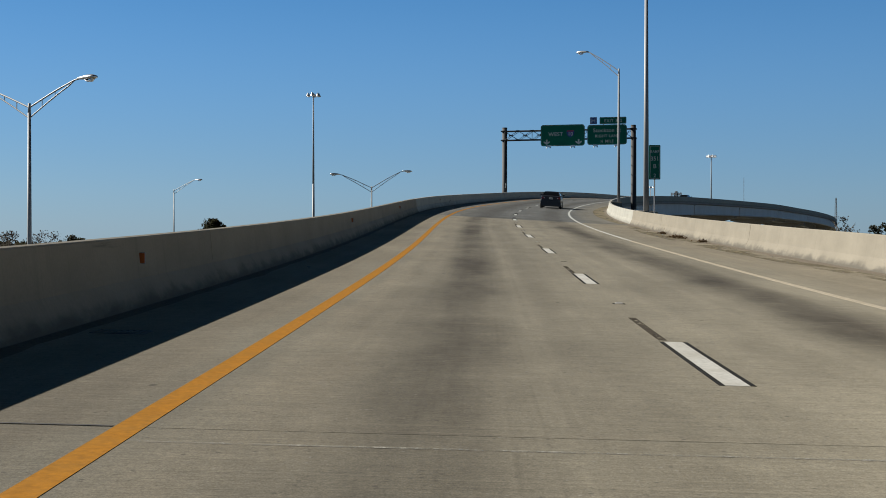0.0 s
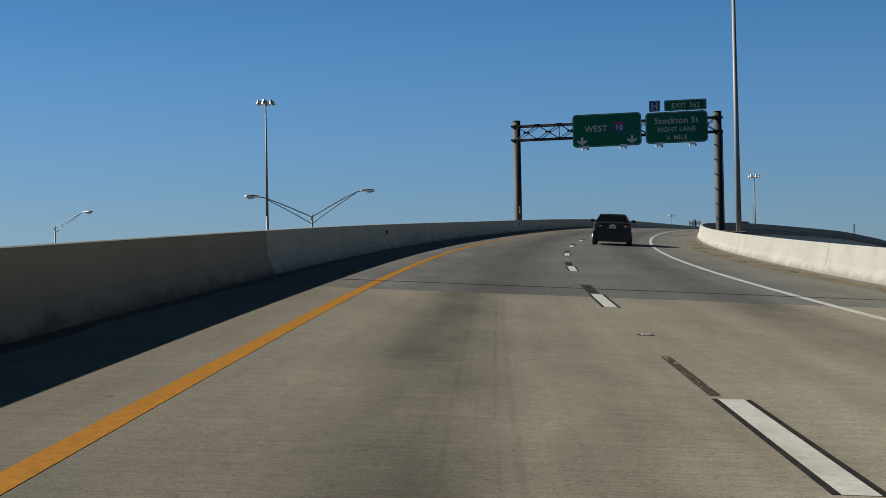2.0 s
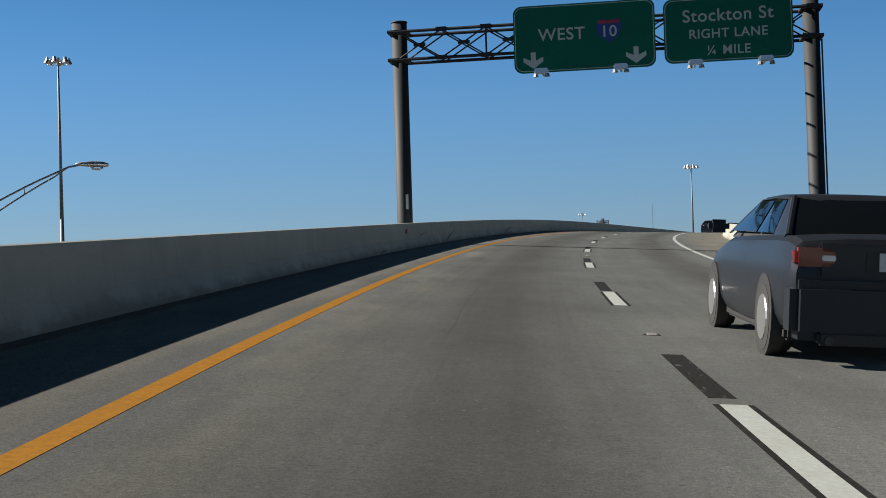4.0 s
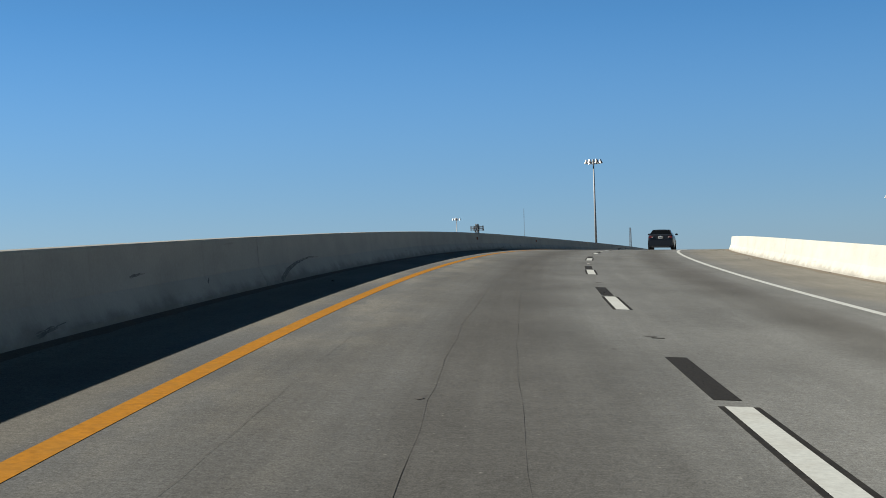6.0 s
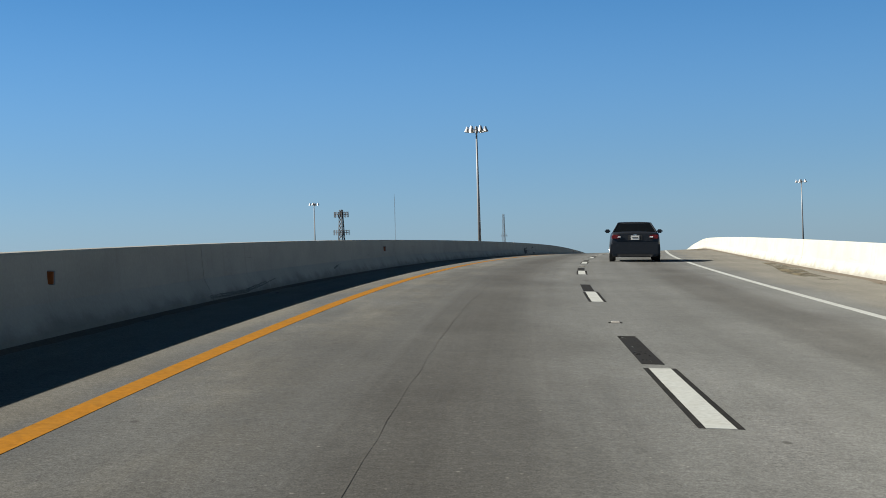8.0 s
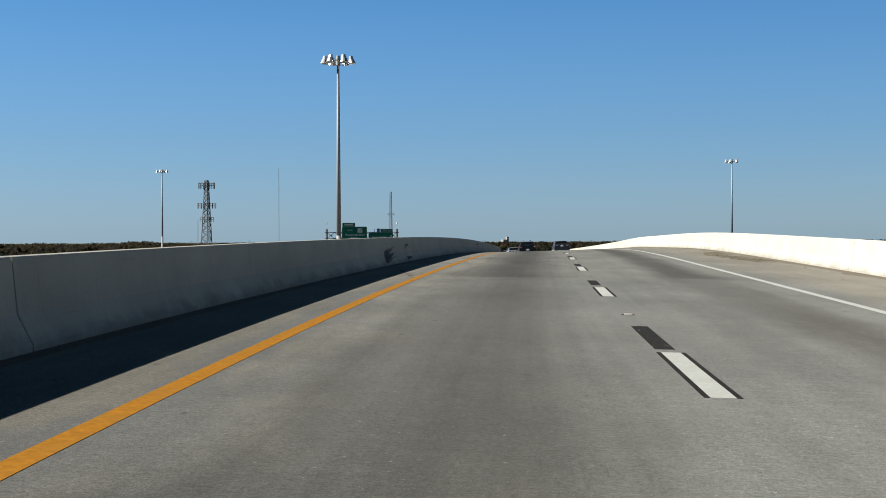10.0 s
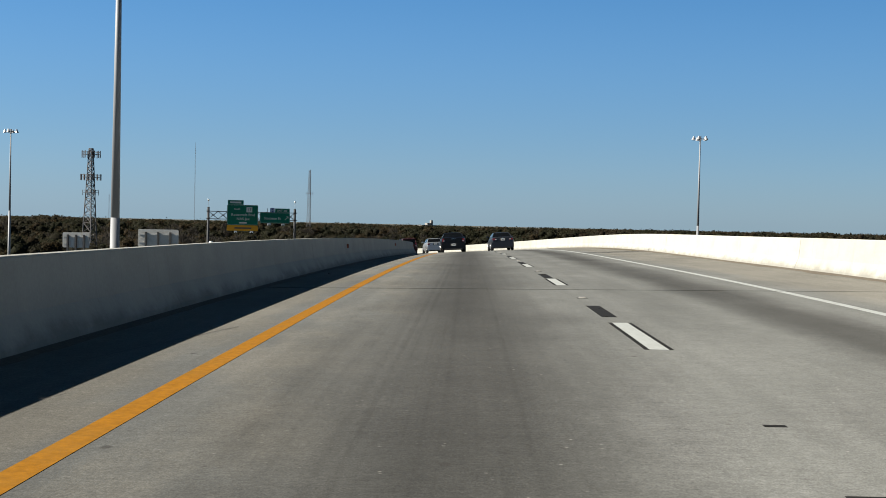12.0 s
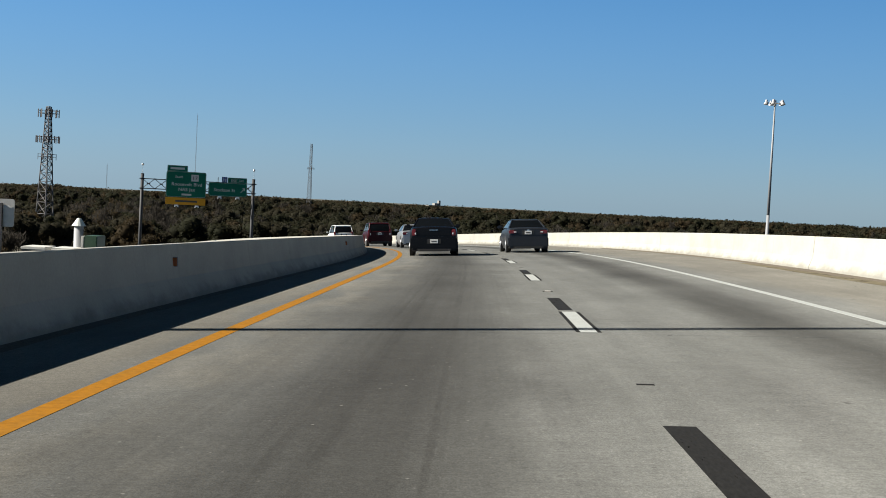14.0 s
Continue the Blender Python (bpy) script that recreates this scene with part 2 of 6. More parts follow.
def barrier_material(name, base, grime):
    """Cast concrete of a parapet: UV holds metres along and height. Drips from the top, splashed dirt low down with
    foot shade painted into its tone.
    """
    m = bpy.data.materials.new(name)
    m.use_nodes = True
    nt = m.node_tree
    b = nt.nodes["Principled BSDF"]
    uv = nt.nodes.new("ShaderNodeUVMap")

    def stretched(a, c):
        mp = nt.nodes.new("ShaderNodeMapping")
        mp.inputs["Scale"].default_value = (a, c, 1)
        nt.links.new(uv.outputs[0], mp.inputs[0])
        return mp.outputs[0]
    sep = nt.nodes.new("ShaderNodeSeparateXYZ")
    nt.links.new(uv.outputs[0], sep.inputs[0])
    rgb = nt.nodes.new("ShaderNodeRGB")
    rgb.outputs[0].default_value = (*base, 1)
    oi = nt.nodes.new("ShaderNodeObjectInfo")
    col = times(nt, rgb.outputs[0], ranged(nt, oi.outputs["Random"], 0, 1, 0.95, 1.05))
    col = times(nt, col, ranged(nt, noise_node(nt, stretched(0.7, 1.2), 1.0, 6, 0.6), 0.3, 0.7, 0.87, 1.07))
    col = times(nt, col, ranged(nt, noise_node(nt, stretched(22, 22), 1.0, 4, 0.7), 0.3, 0.7, 0.93, 1.05))
    drips = maths(nt, "MULTIPLY", ranged(nt, noise_node(nt, stretched(5.0, 0.35), 1.0, 4, 0.65), 0.56, 0.74, 0.0, 0.3), grime)
    col = mixed(nt, drips, col, (0.125, 0.115, 0.095))
    # splashed dirt at the foot, its tone deepened to paint in shade there
    splash_shade = maths(nt, "MULTIPLY", ranged(nt, maths(nt, "ADD", sep.outputs[1], ranged(nt, noise_node(nt, stretched(1.4, 3.0), 1.0, 5, 0.65), 0.3, 0.7, -0.1, 0.08)), 0.02, 0.22, 0.9, 0.0, True), grime)
    col = mixed(nt, splash_shade, col, (0.110, 0.104, 0.090))
    rub = maths(nt, "MULTIPLY", ranged(nt, noise_node(nt, stretched(0.28, 6.0), 1.0, 6, 0.6), 0.66, 0.72, 0.0, 0.45), grime)
    col = mixed(nt, rub, col, (0.05, 0.05, 0.05))
    nt.links.new(col, b.inputs["Base Color"])
    b.inputs["Roughness"].default_value = 0.95
    b.inputs["Specular IOR Level"].default_value = 0.1
    b.inputs["Diffuse Roughness"].default_value = 1.0
    bp = nt.nodes.new("ShaderNodeBump")
    bp.inputs["Strength"].default_value, bp.inputs["Distance"].default_value = 0.3, 0.008
    nt.links.new(noise_node(nt, stretched(14, 14), 1.0, 5, 0.7), bp.inputs["Height"])
    nt.links.new(bp.outputs[0], b.inputs["Normal"])
    return m


def glass_material(name, tint, rough=0.03):
    m = bpy.data.materials.new(name)
    m.use_nodes = True
    b = m.node_tree.nodes["Principled BSDF"]
    b.inputs["Base Color"].default_value = (*tint, 1)
    b.inputs["Roughness"].default_value = rough
    b.inputs["Specular IOR Level"].default_value = 0.5
    b.inputs["Coat Weight"].default_value = 0.25
    b.inputs["Coat Roughness"].default_value = 0.02
    return m


def car_paint(name, base, metal=0.3, rough=0.35):
    m = material(name, base, rough, metal, grain=0.05, grain_scale=9, stain=0.05, stain_scale=1.6, stain_col=(0.08, 0.075, 0.07))
    b = m.node_tree.nodes["Principled BSDF"]
    b.inputs["Specular IOR Level"].default_value = 0.2
    b.inputs["Coat Weight"].default_value = 0.06
    b.inputs["Coat Roughness"].default_value = 0.05
    return m


def see_through(nt, b, col, share=0.5):
    """Leaves pass on part of the light that falls on their far side."""
    tr = nt.nodes.new("ShaderNodeBsdfTranslucent")
    nt.links.new(col, tr.inputs["Color"])
    mx = nt.nodes.new("ShaderNodeMixShader")
    mx.inputs[0].default_value = share
    nt.links.new(b.outputs[0], mx.inputs[1])
    nt.links.new(tr.outputs[0], mx.inputs[2])
    nt.links.new(mx.outputs[0], nt.nodes["Material Output"].inputs["Surface"])


def leaf_material(name, a, c):
    """Foliage: tone from leaf to leaf and from tree to tree."""
    m = bpy.data.materials.new(name)
    m.use_nodes = True
    nt = m.node_tree
    b = nt.nodes["Principled BSDF"]
    geo = nt.nodes.new("ShaderNodeNewGeometry")
    rgb = nt.nodes.new("ShaderNodeRGB")
    rgb.outputs[0].default_value = (*a, 1)
    co = nt.nodes.new("ShaderNodeTexCoord")
    big = noise_node(nt, co.outputs["Object"], 0.11, 3, 0.6)
    col = mixed(nt, ranged(nt, big, 0.38, 0.64, 0, 1), rgb.outputs[0], c)
    col = times(nt, col, ranged(nt, geo.outputs["Random Per Island"], 0, 1, 0.88, 1.12))
    nt.links.new(col, b.inputs["Base Color"])
    b.inputs["Roughness"].default_value = 0.75
    b.inputs["Specular IOR Level"].default_value = 0.1
    see_through(nt, b, col)
    return m


def crown_material(name, a, c):
    """Massed foliage: tone by tree, fine light and dark between sprays of leaves."""
    m = bpy.data.materials.new(name)
    m.use_nodes = True
    nt = m.node_tree
    b = nt.nodes["Principled BSDF"]
    geo = nt.nodes.new("ShaderNodeNewGeometry")
    co = nt.nodes.new("ShaderNodeTexCoord")
    rgb = nt.nodes.new("ShaderNodeRGB")
    rgb.outputs[0].default_value = (*a, 1)
    col = mixed(nt, ranged(nt, noise_node(nt, co.outputs["Object"], 0.03, 4, 0.6), 0.4, 0.6, 0, 1), rgb.outputs[0], c)
    col = times(nt, col, ranged(nt, geo.outputs["Random Per Island"], 0, 1, 0.75, 1.25))
    spray = noise_node(nt, co.outputs["Object"], 2.2, 4, 0.7)
    col = times(nt, col, ranged(nt, spray, 0.32, 0.66, 0.75, 1.2))
    nt.links.new(col, b.inputs["Base Color"])
    b.inputs["Roughness"].default_value = 0.8
    b.inputs["Specular IOR Level"].default_value = 0.1
    see_through(nt, b, col)
    bp = nt.nodes.new("ShaderNodeBump")
    bp.inputs["Strength"].default_value, bp.inputs["Distance"].default_value = 0.4, 0.35
    nt.links.new(spray, bp.inputs["Height"])
    nt.links.new(bp.outputs[0], b.inputs["Normal"])
    return m


def worn_material(name, base, scale, low, high, rim=0.0, stretch=(1, 1), rough=0.85):
    """A thin worn layer with gaps: on a strip of road it breaks up by noise, on a smear towards the rim of its UV square."""
    m = bpy.data.materials.new(name)
    m.use_nodes = True
    nt = m.node_tree
    b = nt.nodes["Principled BSDF"]
    uv = nt.nodes.new("ShaderNodeUVMap")
    oi = nt.nodes.new("ShaderNodeObjectInfo")
    mp = nt.nodes.new("ShaderNodeMapping")
    mp.inputs["Scale"].default_value = (*stretch, 1)
    mp.inputs["Rotation"].default_value = (0, 0, 0.5 if rim else 0.0)
    nt.links.new(uv.outputs[0], mp.inputs[0])
    co = nt.nodes.new("ShaderNodeVectorMath")
    co.operation = "ADD"
    nt.links.new(mp.outputs[0], co.inputs[0])
    nt.links.new(times(nt, oi.outputs["Random"], oi.outputs["Random"]), co.inputs[1])
    value = noise_node(nt, co.outputs[0], scale, 6, 0.7)
    if rim:
        sep = nt.nodes.new("ShaderNodeSeparateXYZ")
        nt.links.new(uv.outputs[0], sep.inputs[0])
        away = [maths(nt, "ABSOLUTE", maths(nt, "SUBTRACT", sep.outputs[k], 0.5)) for k in (0, 1)]
        far = maths(nt, "MAXIMUM", away[0], away[1])
        value = maths(nt, "SUBTRACT", value, ranged(nt, far, 0.1, 0.5, 0.0, rim, True))
    else:
        value = maths(nt, "ADD", value, ranged(nt, oi.outputs["Random"], 0, 1, -0.03, 0.12))
    nt.links.new(ranged(nt, value, low, high, 0.0, 1.0), b.inputs["Alpha"])
    rgb = nt.nodes.new("ShaderNodeRGB")
    rgb.outputs[0].default_value = (*base, 1)
    nt.links.new(times(nt, rgb.outputs[0], ranged(nt, noise_node(nt, co.outputs[0], scale * 4, 3, 0.7), 0.3, 0.7, 0.7, 1.4)), b.inputs["Base Color"])
    b.inputs["Roughness"].default_value = rough
    b.inputs["Specular IOR Level"].default_value = 0.1
    return m

# ---- the road's line: knots every 25 m of curvature (1/km), change of grade (1/km) and cross slope ----
ROAD_S = [-30.0 + 25.0 * k for k in range(24)]
CURVE = [3.936, 3.963, 3.838, 1.051, -0.546, 1.001, 2.000, 2.247, 1.947, 2.209, 2.133, 2.294, 1.945, 1.270, 0.131, -0.111, 0.068, -0.192, -2.716, -4.051, -3.452, -2.335, -1.118, 0.089]
CREST = [2.437, 1.929, 1.315, 0.733, 0.412, 0.197, -0.119, 0.007, 0.013, -0.223, -0.357, -0.561, -0.305, -0.222, -0.189, -0.433, -0.254, -0.230, -0.261, -0.282, -0.270, -0.242, -0.218, -0.202]
BANK = [0.0116, 0.0160, 0.0201, 0.0220, 0.0317, 0.0467, 0.0604, 0.0613, 0.0590, 0.0586, 0.0612, 0.0523, 0.0368, 0.0212, 0.0053, -0.0139, -0.0252, -0.0452, -0.0561, -0.0579, -0.0550, -0.0519, -0.0498, -0.0485]
SIDE_S = [-30.0 + 530.0 / 7 * k for k in range(8)]
LEFT_EDGE = [2.310, 2.315, 2.287, 2.087, 2.040, 2.012, 1.876, 1.867]
RIGHT_EDGE = [10.891, 10.909, 10.838, 10.603, 10.739, 10.983, 11.236, 11.202]
START = (3.055, 39.849, -0.039, 0.13671, 0.02207)
LANE, EDGE_LINE, DASH_START = 3.752, 7.421, 49.579



def spline(xs, ys, x):
    """Smooth curve through the knots."""
    xs, ys, x = np.asarray(xs, float), np.asarray(ys, float), np.clip(np.asarray(x, float), xs[0], xs[-1])
    d = np.gradient(ys, xs)
    i = np.clip(np.searchsorted(xs, x) - 1, 0, len(xs) - 2)
    h = xs[i + 1] - xs[i]
    t = (x - xs[i]) / h
    return (2 * t**3 - 3 * t**2 + 1) * ys[i] + (t**3 - 2 * t**2 + t) * h * d[i] + (3 * t**2 - 2 * t**3) * ys[i + 1] + (t**3 - t**2) * h * d[i + 1]


ROAD_A, ROAD_B = -60, 600


def lay_out():
    """Walk along the line in steps of 1 m, on from 40 m and back from it."""
    table = {}
    for way, end in ((1, ROAD_B), (-1, ROAD_A)):
        x, y, z, th, g = START
        s = 40
        table[s] = (x, y, z, th, g)
        while s != end:
            k0, k1 = (spline(ROAD_S, CURVE, s) / 1000, spline(ROAD_S, CURVE, s + 1) / 1000) if way > 0 else (0.0005, 0.0005)
            c0, c1 = (spline(ROAD_S, CREST, s) / 1000, spline(ROAD_S, CREST, s + 1) / 1000) if way > 0 else (0.0001, 0.0001)
            th2, g2 = th + way * (k0 + k1) / 2, g + way * (c0 + c1) / 2
            x, y, z = x + way * math.sin((th + th2) / 2), y + way * math.cos((th + th2) / 2), z + way * (g + g2) / 2
            th, g, s = th2, g2, s + way
            table[s] = (x, y, z, th, g)
    return np.array([table[s] for s in range(ROAD_A, ROAD_B + 1)])


LINE = lay_out()
LINE_S = np.arange(ROAD_A, ROAD_B + 1, dtype=float)


def road_frame(s):
    """Point of the yellow line at s metres, and the directions right, ahead and up there."""
    x, y, z, th, g = (np.interp(s, LINE_S, LINE[:, k]) for k in range(5))
    bank = float(spline(ROAD_S, BANK, s))
    ta = np.array([math.sin(th), math.cos(th), g])
    ta /= np.linalg.norm(ta)
    ri = np.array([math.cos(th) * math.cos(bank), -math.sin(th) * math.cos(bank), -math.sin(bank)])
    ri -= ta * (ri @ ta)
    ri /= np.linalg.norm(ri)
    return np.array([x, y, z]), ri, ta, np.cross(ri, ta)


def on_road(s, across, height=0.0):
    o, ri, ta, up = road_frame(s)
    return o + ri * across + up * height


def road_pose(s, across, height=0.0):
    """Pose with x to the right, y ahead, z up from the deck."""
    o, ri, ta, up = road_frame(s)
    p = o + ri * across + up * height
    return Matrix(((ri[0], ta[0], up[0], p[0]), (ri[1], ta[1], up[1], p[1]), (ri[2], ta[2], up[2], p[2]), (0, 0, 0, 1)))


def left_edge(s):
    return -float(spline(SIDE_S, LEFT_EDGE, s))


def right_edge(s):
    return float(spline(SIDE_S, RIGHT_EDGE, s))


def mesh_object(name, verts, faces, mat, uvs=None, parent=None, smooth=False):
    me = bpy.data.meshes.new(name)
    me.from_pydata([tuple(map(float, v)) for v in verts], [], faces)
    if uvs is not None:
        lay = me.uv_layers.new(name="UVMap")
        idx = np.empty(len(me.loops), dtype=np.int32)
        me.loops.foreach_get("vertex_index", idx)
        lay.data.foreach_set("uv", np.asarray(uvs, dtype=np.float32)[idx].ravel())
    for k in (mat if isinstance(mat, (list, tuple)) else [mat]):
        me.materials.append(k)
    if smooth:
        me.polygons.foreach_set("use_smooth", [True] * len(me.polygons))
    me.update()
    ob = new(name, me)
    if parent is not None:
        ob.parent = parent
    return ob


def sweep(name, mat, s0, s1, step, profile, parent=None, uv_along=False, closed=True):
    """A bar along the road: profile(s) gives its section as (across, height), clockwise seen from behind."""
    n = max(2, int(round((s1 - s0) / step)) + 1)
    verts, uvs, faces = [], [], []
    for s in np.linspace(s0, s1, n):
        o, ri, ta, up = road_frame(s)
        sec = profile(s)
        for a, h in sec:
            verts.append(o + ri * a + up * h)
            uvs.append((s, h) if uv_along else (a, s))
    k = len(sec)
    for i in range(n - 1):
        for j in range(k if closed else k - 1):
            a, b = i * k + j, i * k + (j + 1) % k
            faces.append((a, b, b + k, a + k))
    if closed:
        faces.append(tuple(range(k))[::-1])
        faces.append(tuple((n - 1) * k + j for j in range(k)))
    ob = mesh_object(name, verts, faces, mat, uvs, parent)
    return ob


def fix_normals(ob):
    bm = bmesh.new()
    bm.from_mesh(ob.data)
    bmesh.ops.recalc_face_normals(bm, faces=bm.faces)
    bm.to_mesh(ob.data)
    bm.free()
    return ob


M_OLD = deck_material("old_deck_concrete", (0.212, 0.195, 0.150), (0.200, 0.178, 0.133), (0.036, 0.030, 0.022), 0.95, grey=0.1, tine=0.6, middle=1.66, spread=0.42, patchy=0.3, grit=0.7)
M_MID = deck_material("grey_deck_concrete", (0.107, 0.112, 0.109), (0.138, 0.135, 0.117), (0.050, 0.049, 0.044), 0.8, grey=0.65)
M_NEW = deck_material("pale_deck_concrete", (0.115, 0.119, 0.113), (0.136, 0.132, 0.115), (0.034, 0.034, 0.031), 0.95, drags=0.9, grey=0.8, middle=1.95, spread=0.75, patchy=0.75, grit=0.8)
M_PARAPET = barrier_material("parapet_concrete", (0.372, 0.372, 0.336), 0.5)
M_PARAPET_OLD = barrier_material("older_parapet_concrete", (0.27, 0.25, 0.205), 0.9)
M_GIRDER = material("girder_concrete", (0.27, 0.26, 0.245), 0.9, grain=0.12, grain_scale=3, stain=0.4, stain_scale=0.25, stain_col=(0.10, 0.09, 0.08), bump=0.2)
M_JOINT = material("joint_rubber", (0.012, 0.012, 0.012), 0.7, grain=0.2)
M_YELLOW = material("yellow_paint", (0.225, 0.098, 0.006), 0.85, spec=0.1, grain=0.22, grain_scale=18, stain=0.4, stain_scale=2.6, stain_col=(0.16, 0.092, 0.02), bump=0.15)
M_WHITE = material("white_paint", (0.30, 0.322, 0.316), 0.85, spec=0.1, grain=0.12, grain_scale=25, stain=0.3, stain_scale=2.5, stain_col=(0.20, 0.19, 0.165), bump=0.1)
M_BLACK = material("black_tape", (0.012, 0.012, 0.0115), 0.9, spec=0.1, grain=0.4, grain_scale=22, stain=0.3, stain_scale=4.0, stain_col=(0.05, 0.048, 0.042))
M_RAGGED = worn_material("worn_black_tape", (0.014, 0.014, 0.0135), 2.2, 0.33, 0.43, 0.0, (6.0, 1.5))
M_RAGGED_OLD = worn_material("flaking_black_tape", (0.040, 0.034, 0.026), 2.2, 0.44, 0.54, 0.0, (9.0, 2.0))
M_WORN = material("greyed_white_paint", (0.33, 0.335, 0.32), 0.85, spec=0.1, grain=0.15, grain_scale=20, stain=0.5, stain_scale=1.6, stain_col=(0.155, 0.14, 0.105))
M_GHOST = material("worn_white_paint", (0.285, 0.258, 0.205), 0.9, spec=0.1, grain=0.15, grain_scale=14, stain=0.8, stain_scale=1.2, stain_col=(0.24, 0.215, 0.165))

# deck: one piece of the setting, its surface cast in spans between the joints
GROUND_Z = -4.0
road = sweep("road", M_GIRDER, ROAD_A, 590, 5, lambda s: [(left_edge(s) - 0.05, -0.004 - 0.02), (right_edge(s) + 0.05, -0.024), (right_edge(s) + 0.05, -0.32), (right_edge(s) - 0.5, -0.42), (left_edge(s) + 0.5, -0.42), (left_edge(s) - 0.05, -0.32)])
tagged(fix_normals(road), "curved elevated concrete highway ramp with two lanes", "road", kind="structure")
M_STEEL = material("grey_painted_girder_steel", (0.50, 0.52, 0.55), 0.6, grain=0.08, grain_scale=2, stain=0.35, stain_scale=0.3, stain_col=(0.30, 0.30, 0.30), stretch=(1, 1, 0.3))
PIERS = (-35, 5, 43.7, 77, 111.7, 151, 190, 229, 270, 310, 349, 387.7, 426, 465, 503, 545, 580)
for a, b in zip(PIERS, PIERS[1:]):
    for side in (-1, 0, 1):
        def beam(s):
            lo, hi = left_edge(s) + 0.62, right_edge(s) - 0.62
            m = (lo + hi) / 2 + side * (hi - lo) / 2
            return [(m - 0.3, -0.425), (m + 0.3, -0.425), (m + 0.3, -0.47), (m + 0.03, -0.47), (m + 0.03, -2.15), (m + 0.3, -2.15), (m + 0.3, -2.2), (m - 0.3, -2.2), (m - 0.3, -2.15), (m - 0.03, -2.15), (m - 0.03, -0.47), (m - 0.3, -0.47)]
        fix_normals(sweep("girder", M_STEEL, a + 0.35, b - 0.35, 3.0, beam, road))
JOINTS = [ROAD_A, 5.0, 44.2, 109.8, 112.25, 310.0, 349.7, 387.7, 426.3, 464.9, 503.5, 590]
for a, b in zip(JOINTS, JOINTS[1:]):
    mat = M_OLD if b <= 110 else M_MID if b < 320 else M_NEW
    wide = 0.08 if a == 112.25 else 0.06 if a in (349.7, 426.3) else 0.005
    nl = 14
    span = sweep("deck_span", mat, a + wide, b - (0.08 if b == 112.25 else 0.06 if b in (349.7, 426.3) else 0.005), 2.0,
                 lambda s: [(left_edge(s) + (right_edge(s) - left_edge(s)) * k / nl, 0.0) for k in range(nl + 1)] + [(right_edge(s), -0.02), (left_edge(s), -0.02)], road)
    if a > ROAD_A:
        deep = -0.002 if a in (44.2, 109.8) else -0.012
        sweep("expansion_joint", M_WORN if a in (44.2, 109.8) else M_JOINT, a - wide, a + wide, wide, lambda s: [(left_edge(s) + 0.4, deep), (right_edge(s) - 0.4, deep), (right_edge(s) - 0.4, -0.02), (left_edge(s) + 0.4, -0.02)], road)


def paint_strip(name, mat, s0, s1, mid, width, lift=0.0025, step=2.0):
    return sweep(name, mat, s0, s1, step, lambda s: [(mid - width / 2, lift), (mid + width / 2, lift), (mid + width / 2, 0.0), (mid - width / 2, 0.0)], road)


WIDE_JOINTS = (112.25, 349.7, 426.3)
for a, b in zip((ROAD_A, *WIDE_JOINTS), (*WIDE_JOINTS, 590)):
    paint_strip("yellow_line", M_YELLOW, a + 0.06, b - 0.06, 0.0, 0.17)
paint_strip("white_line", M_GHOST, ROAD_A, 84.0, EDGE_LINE, 0.15)
for a, b in zip((84.0, *WIDE_JOINTS), (*WIDE_JOINTS, 590)):
    paint_strip("white_line", M_WORN if b < 113 else M_WHITE, a + 0.06, b - 0.06, EDGE_LINE, 0.15)
for n in range(-8, 41):
    s = DASH_START + 12.192 * n
    old = s < 110
    paint_strip("lane_dash", M_WORN if old else M_WHITE, s - 3.05, s, LANE, 0.18, 0.003, 1.0)
    for side in (-1, 1):
        paint_strip("dash_border", M_BLACK, s - 3.05, s, LANE + side * 0.1125, 0.043, 0.003, 1.0)
    paint_strip("contrast_dash", M_RAGGED_OLD if old else M_RAGGED, s + (0.15 if old else 0.9 if 300 < s < 345 else 0.3), s + (2.7 if old else 3.0), LANE - (0.08 if old else 0.02), 0.085 if old else 0.19, 0.003, 1.0)

# parapets in cast sections with open joints
H_WALL = 0.81


def left_profile(s):
    e = left_edge(s)
    return [(e, -0.3), (e, H_WALL - 0.015), (e + 0.015, H_WALL), (e + 0.165, H_WALL), (e + 0.18, H_WALL - 0.015), (e + 0.235, 0.33), (e + 0.37, 0.085), (e + 0.375, -0.03)]


def right_profile(s):
    e = right_edge(s)
    return [(e, -0.3), (e, H_WALL + 0.02), (e - 0.015, H_WALL + 0.035), (e - 0.165, H_WALL + 0.035), (e - 0.18, H_WALL + 0.02), (e - 0.235, 0.33), (e - 0.34, 0.085), (e - 0.345, -0.03)]


def core(prof):
    """The section drawn in a little, for the filler that shows dark in the joints."""
    def inner(s):
        sec = prof(s)
        mid = sum(a for a, h in sec[1:5]) / 4
        return [(a + (0.02 if a < mid else -0.02), h - 0.02) for a, h in sec]
    return inner


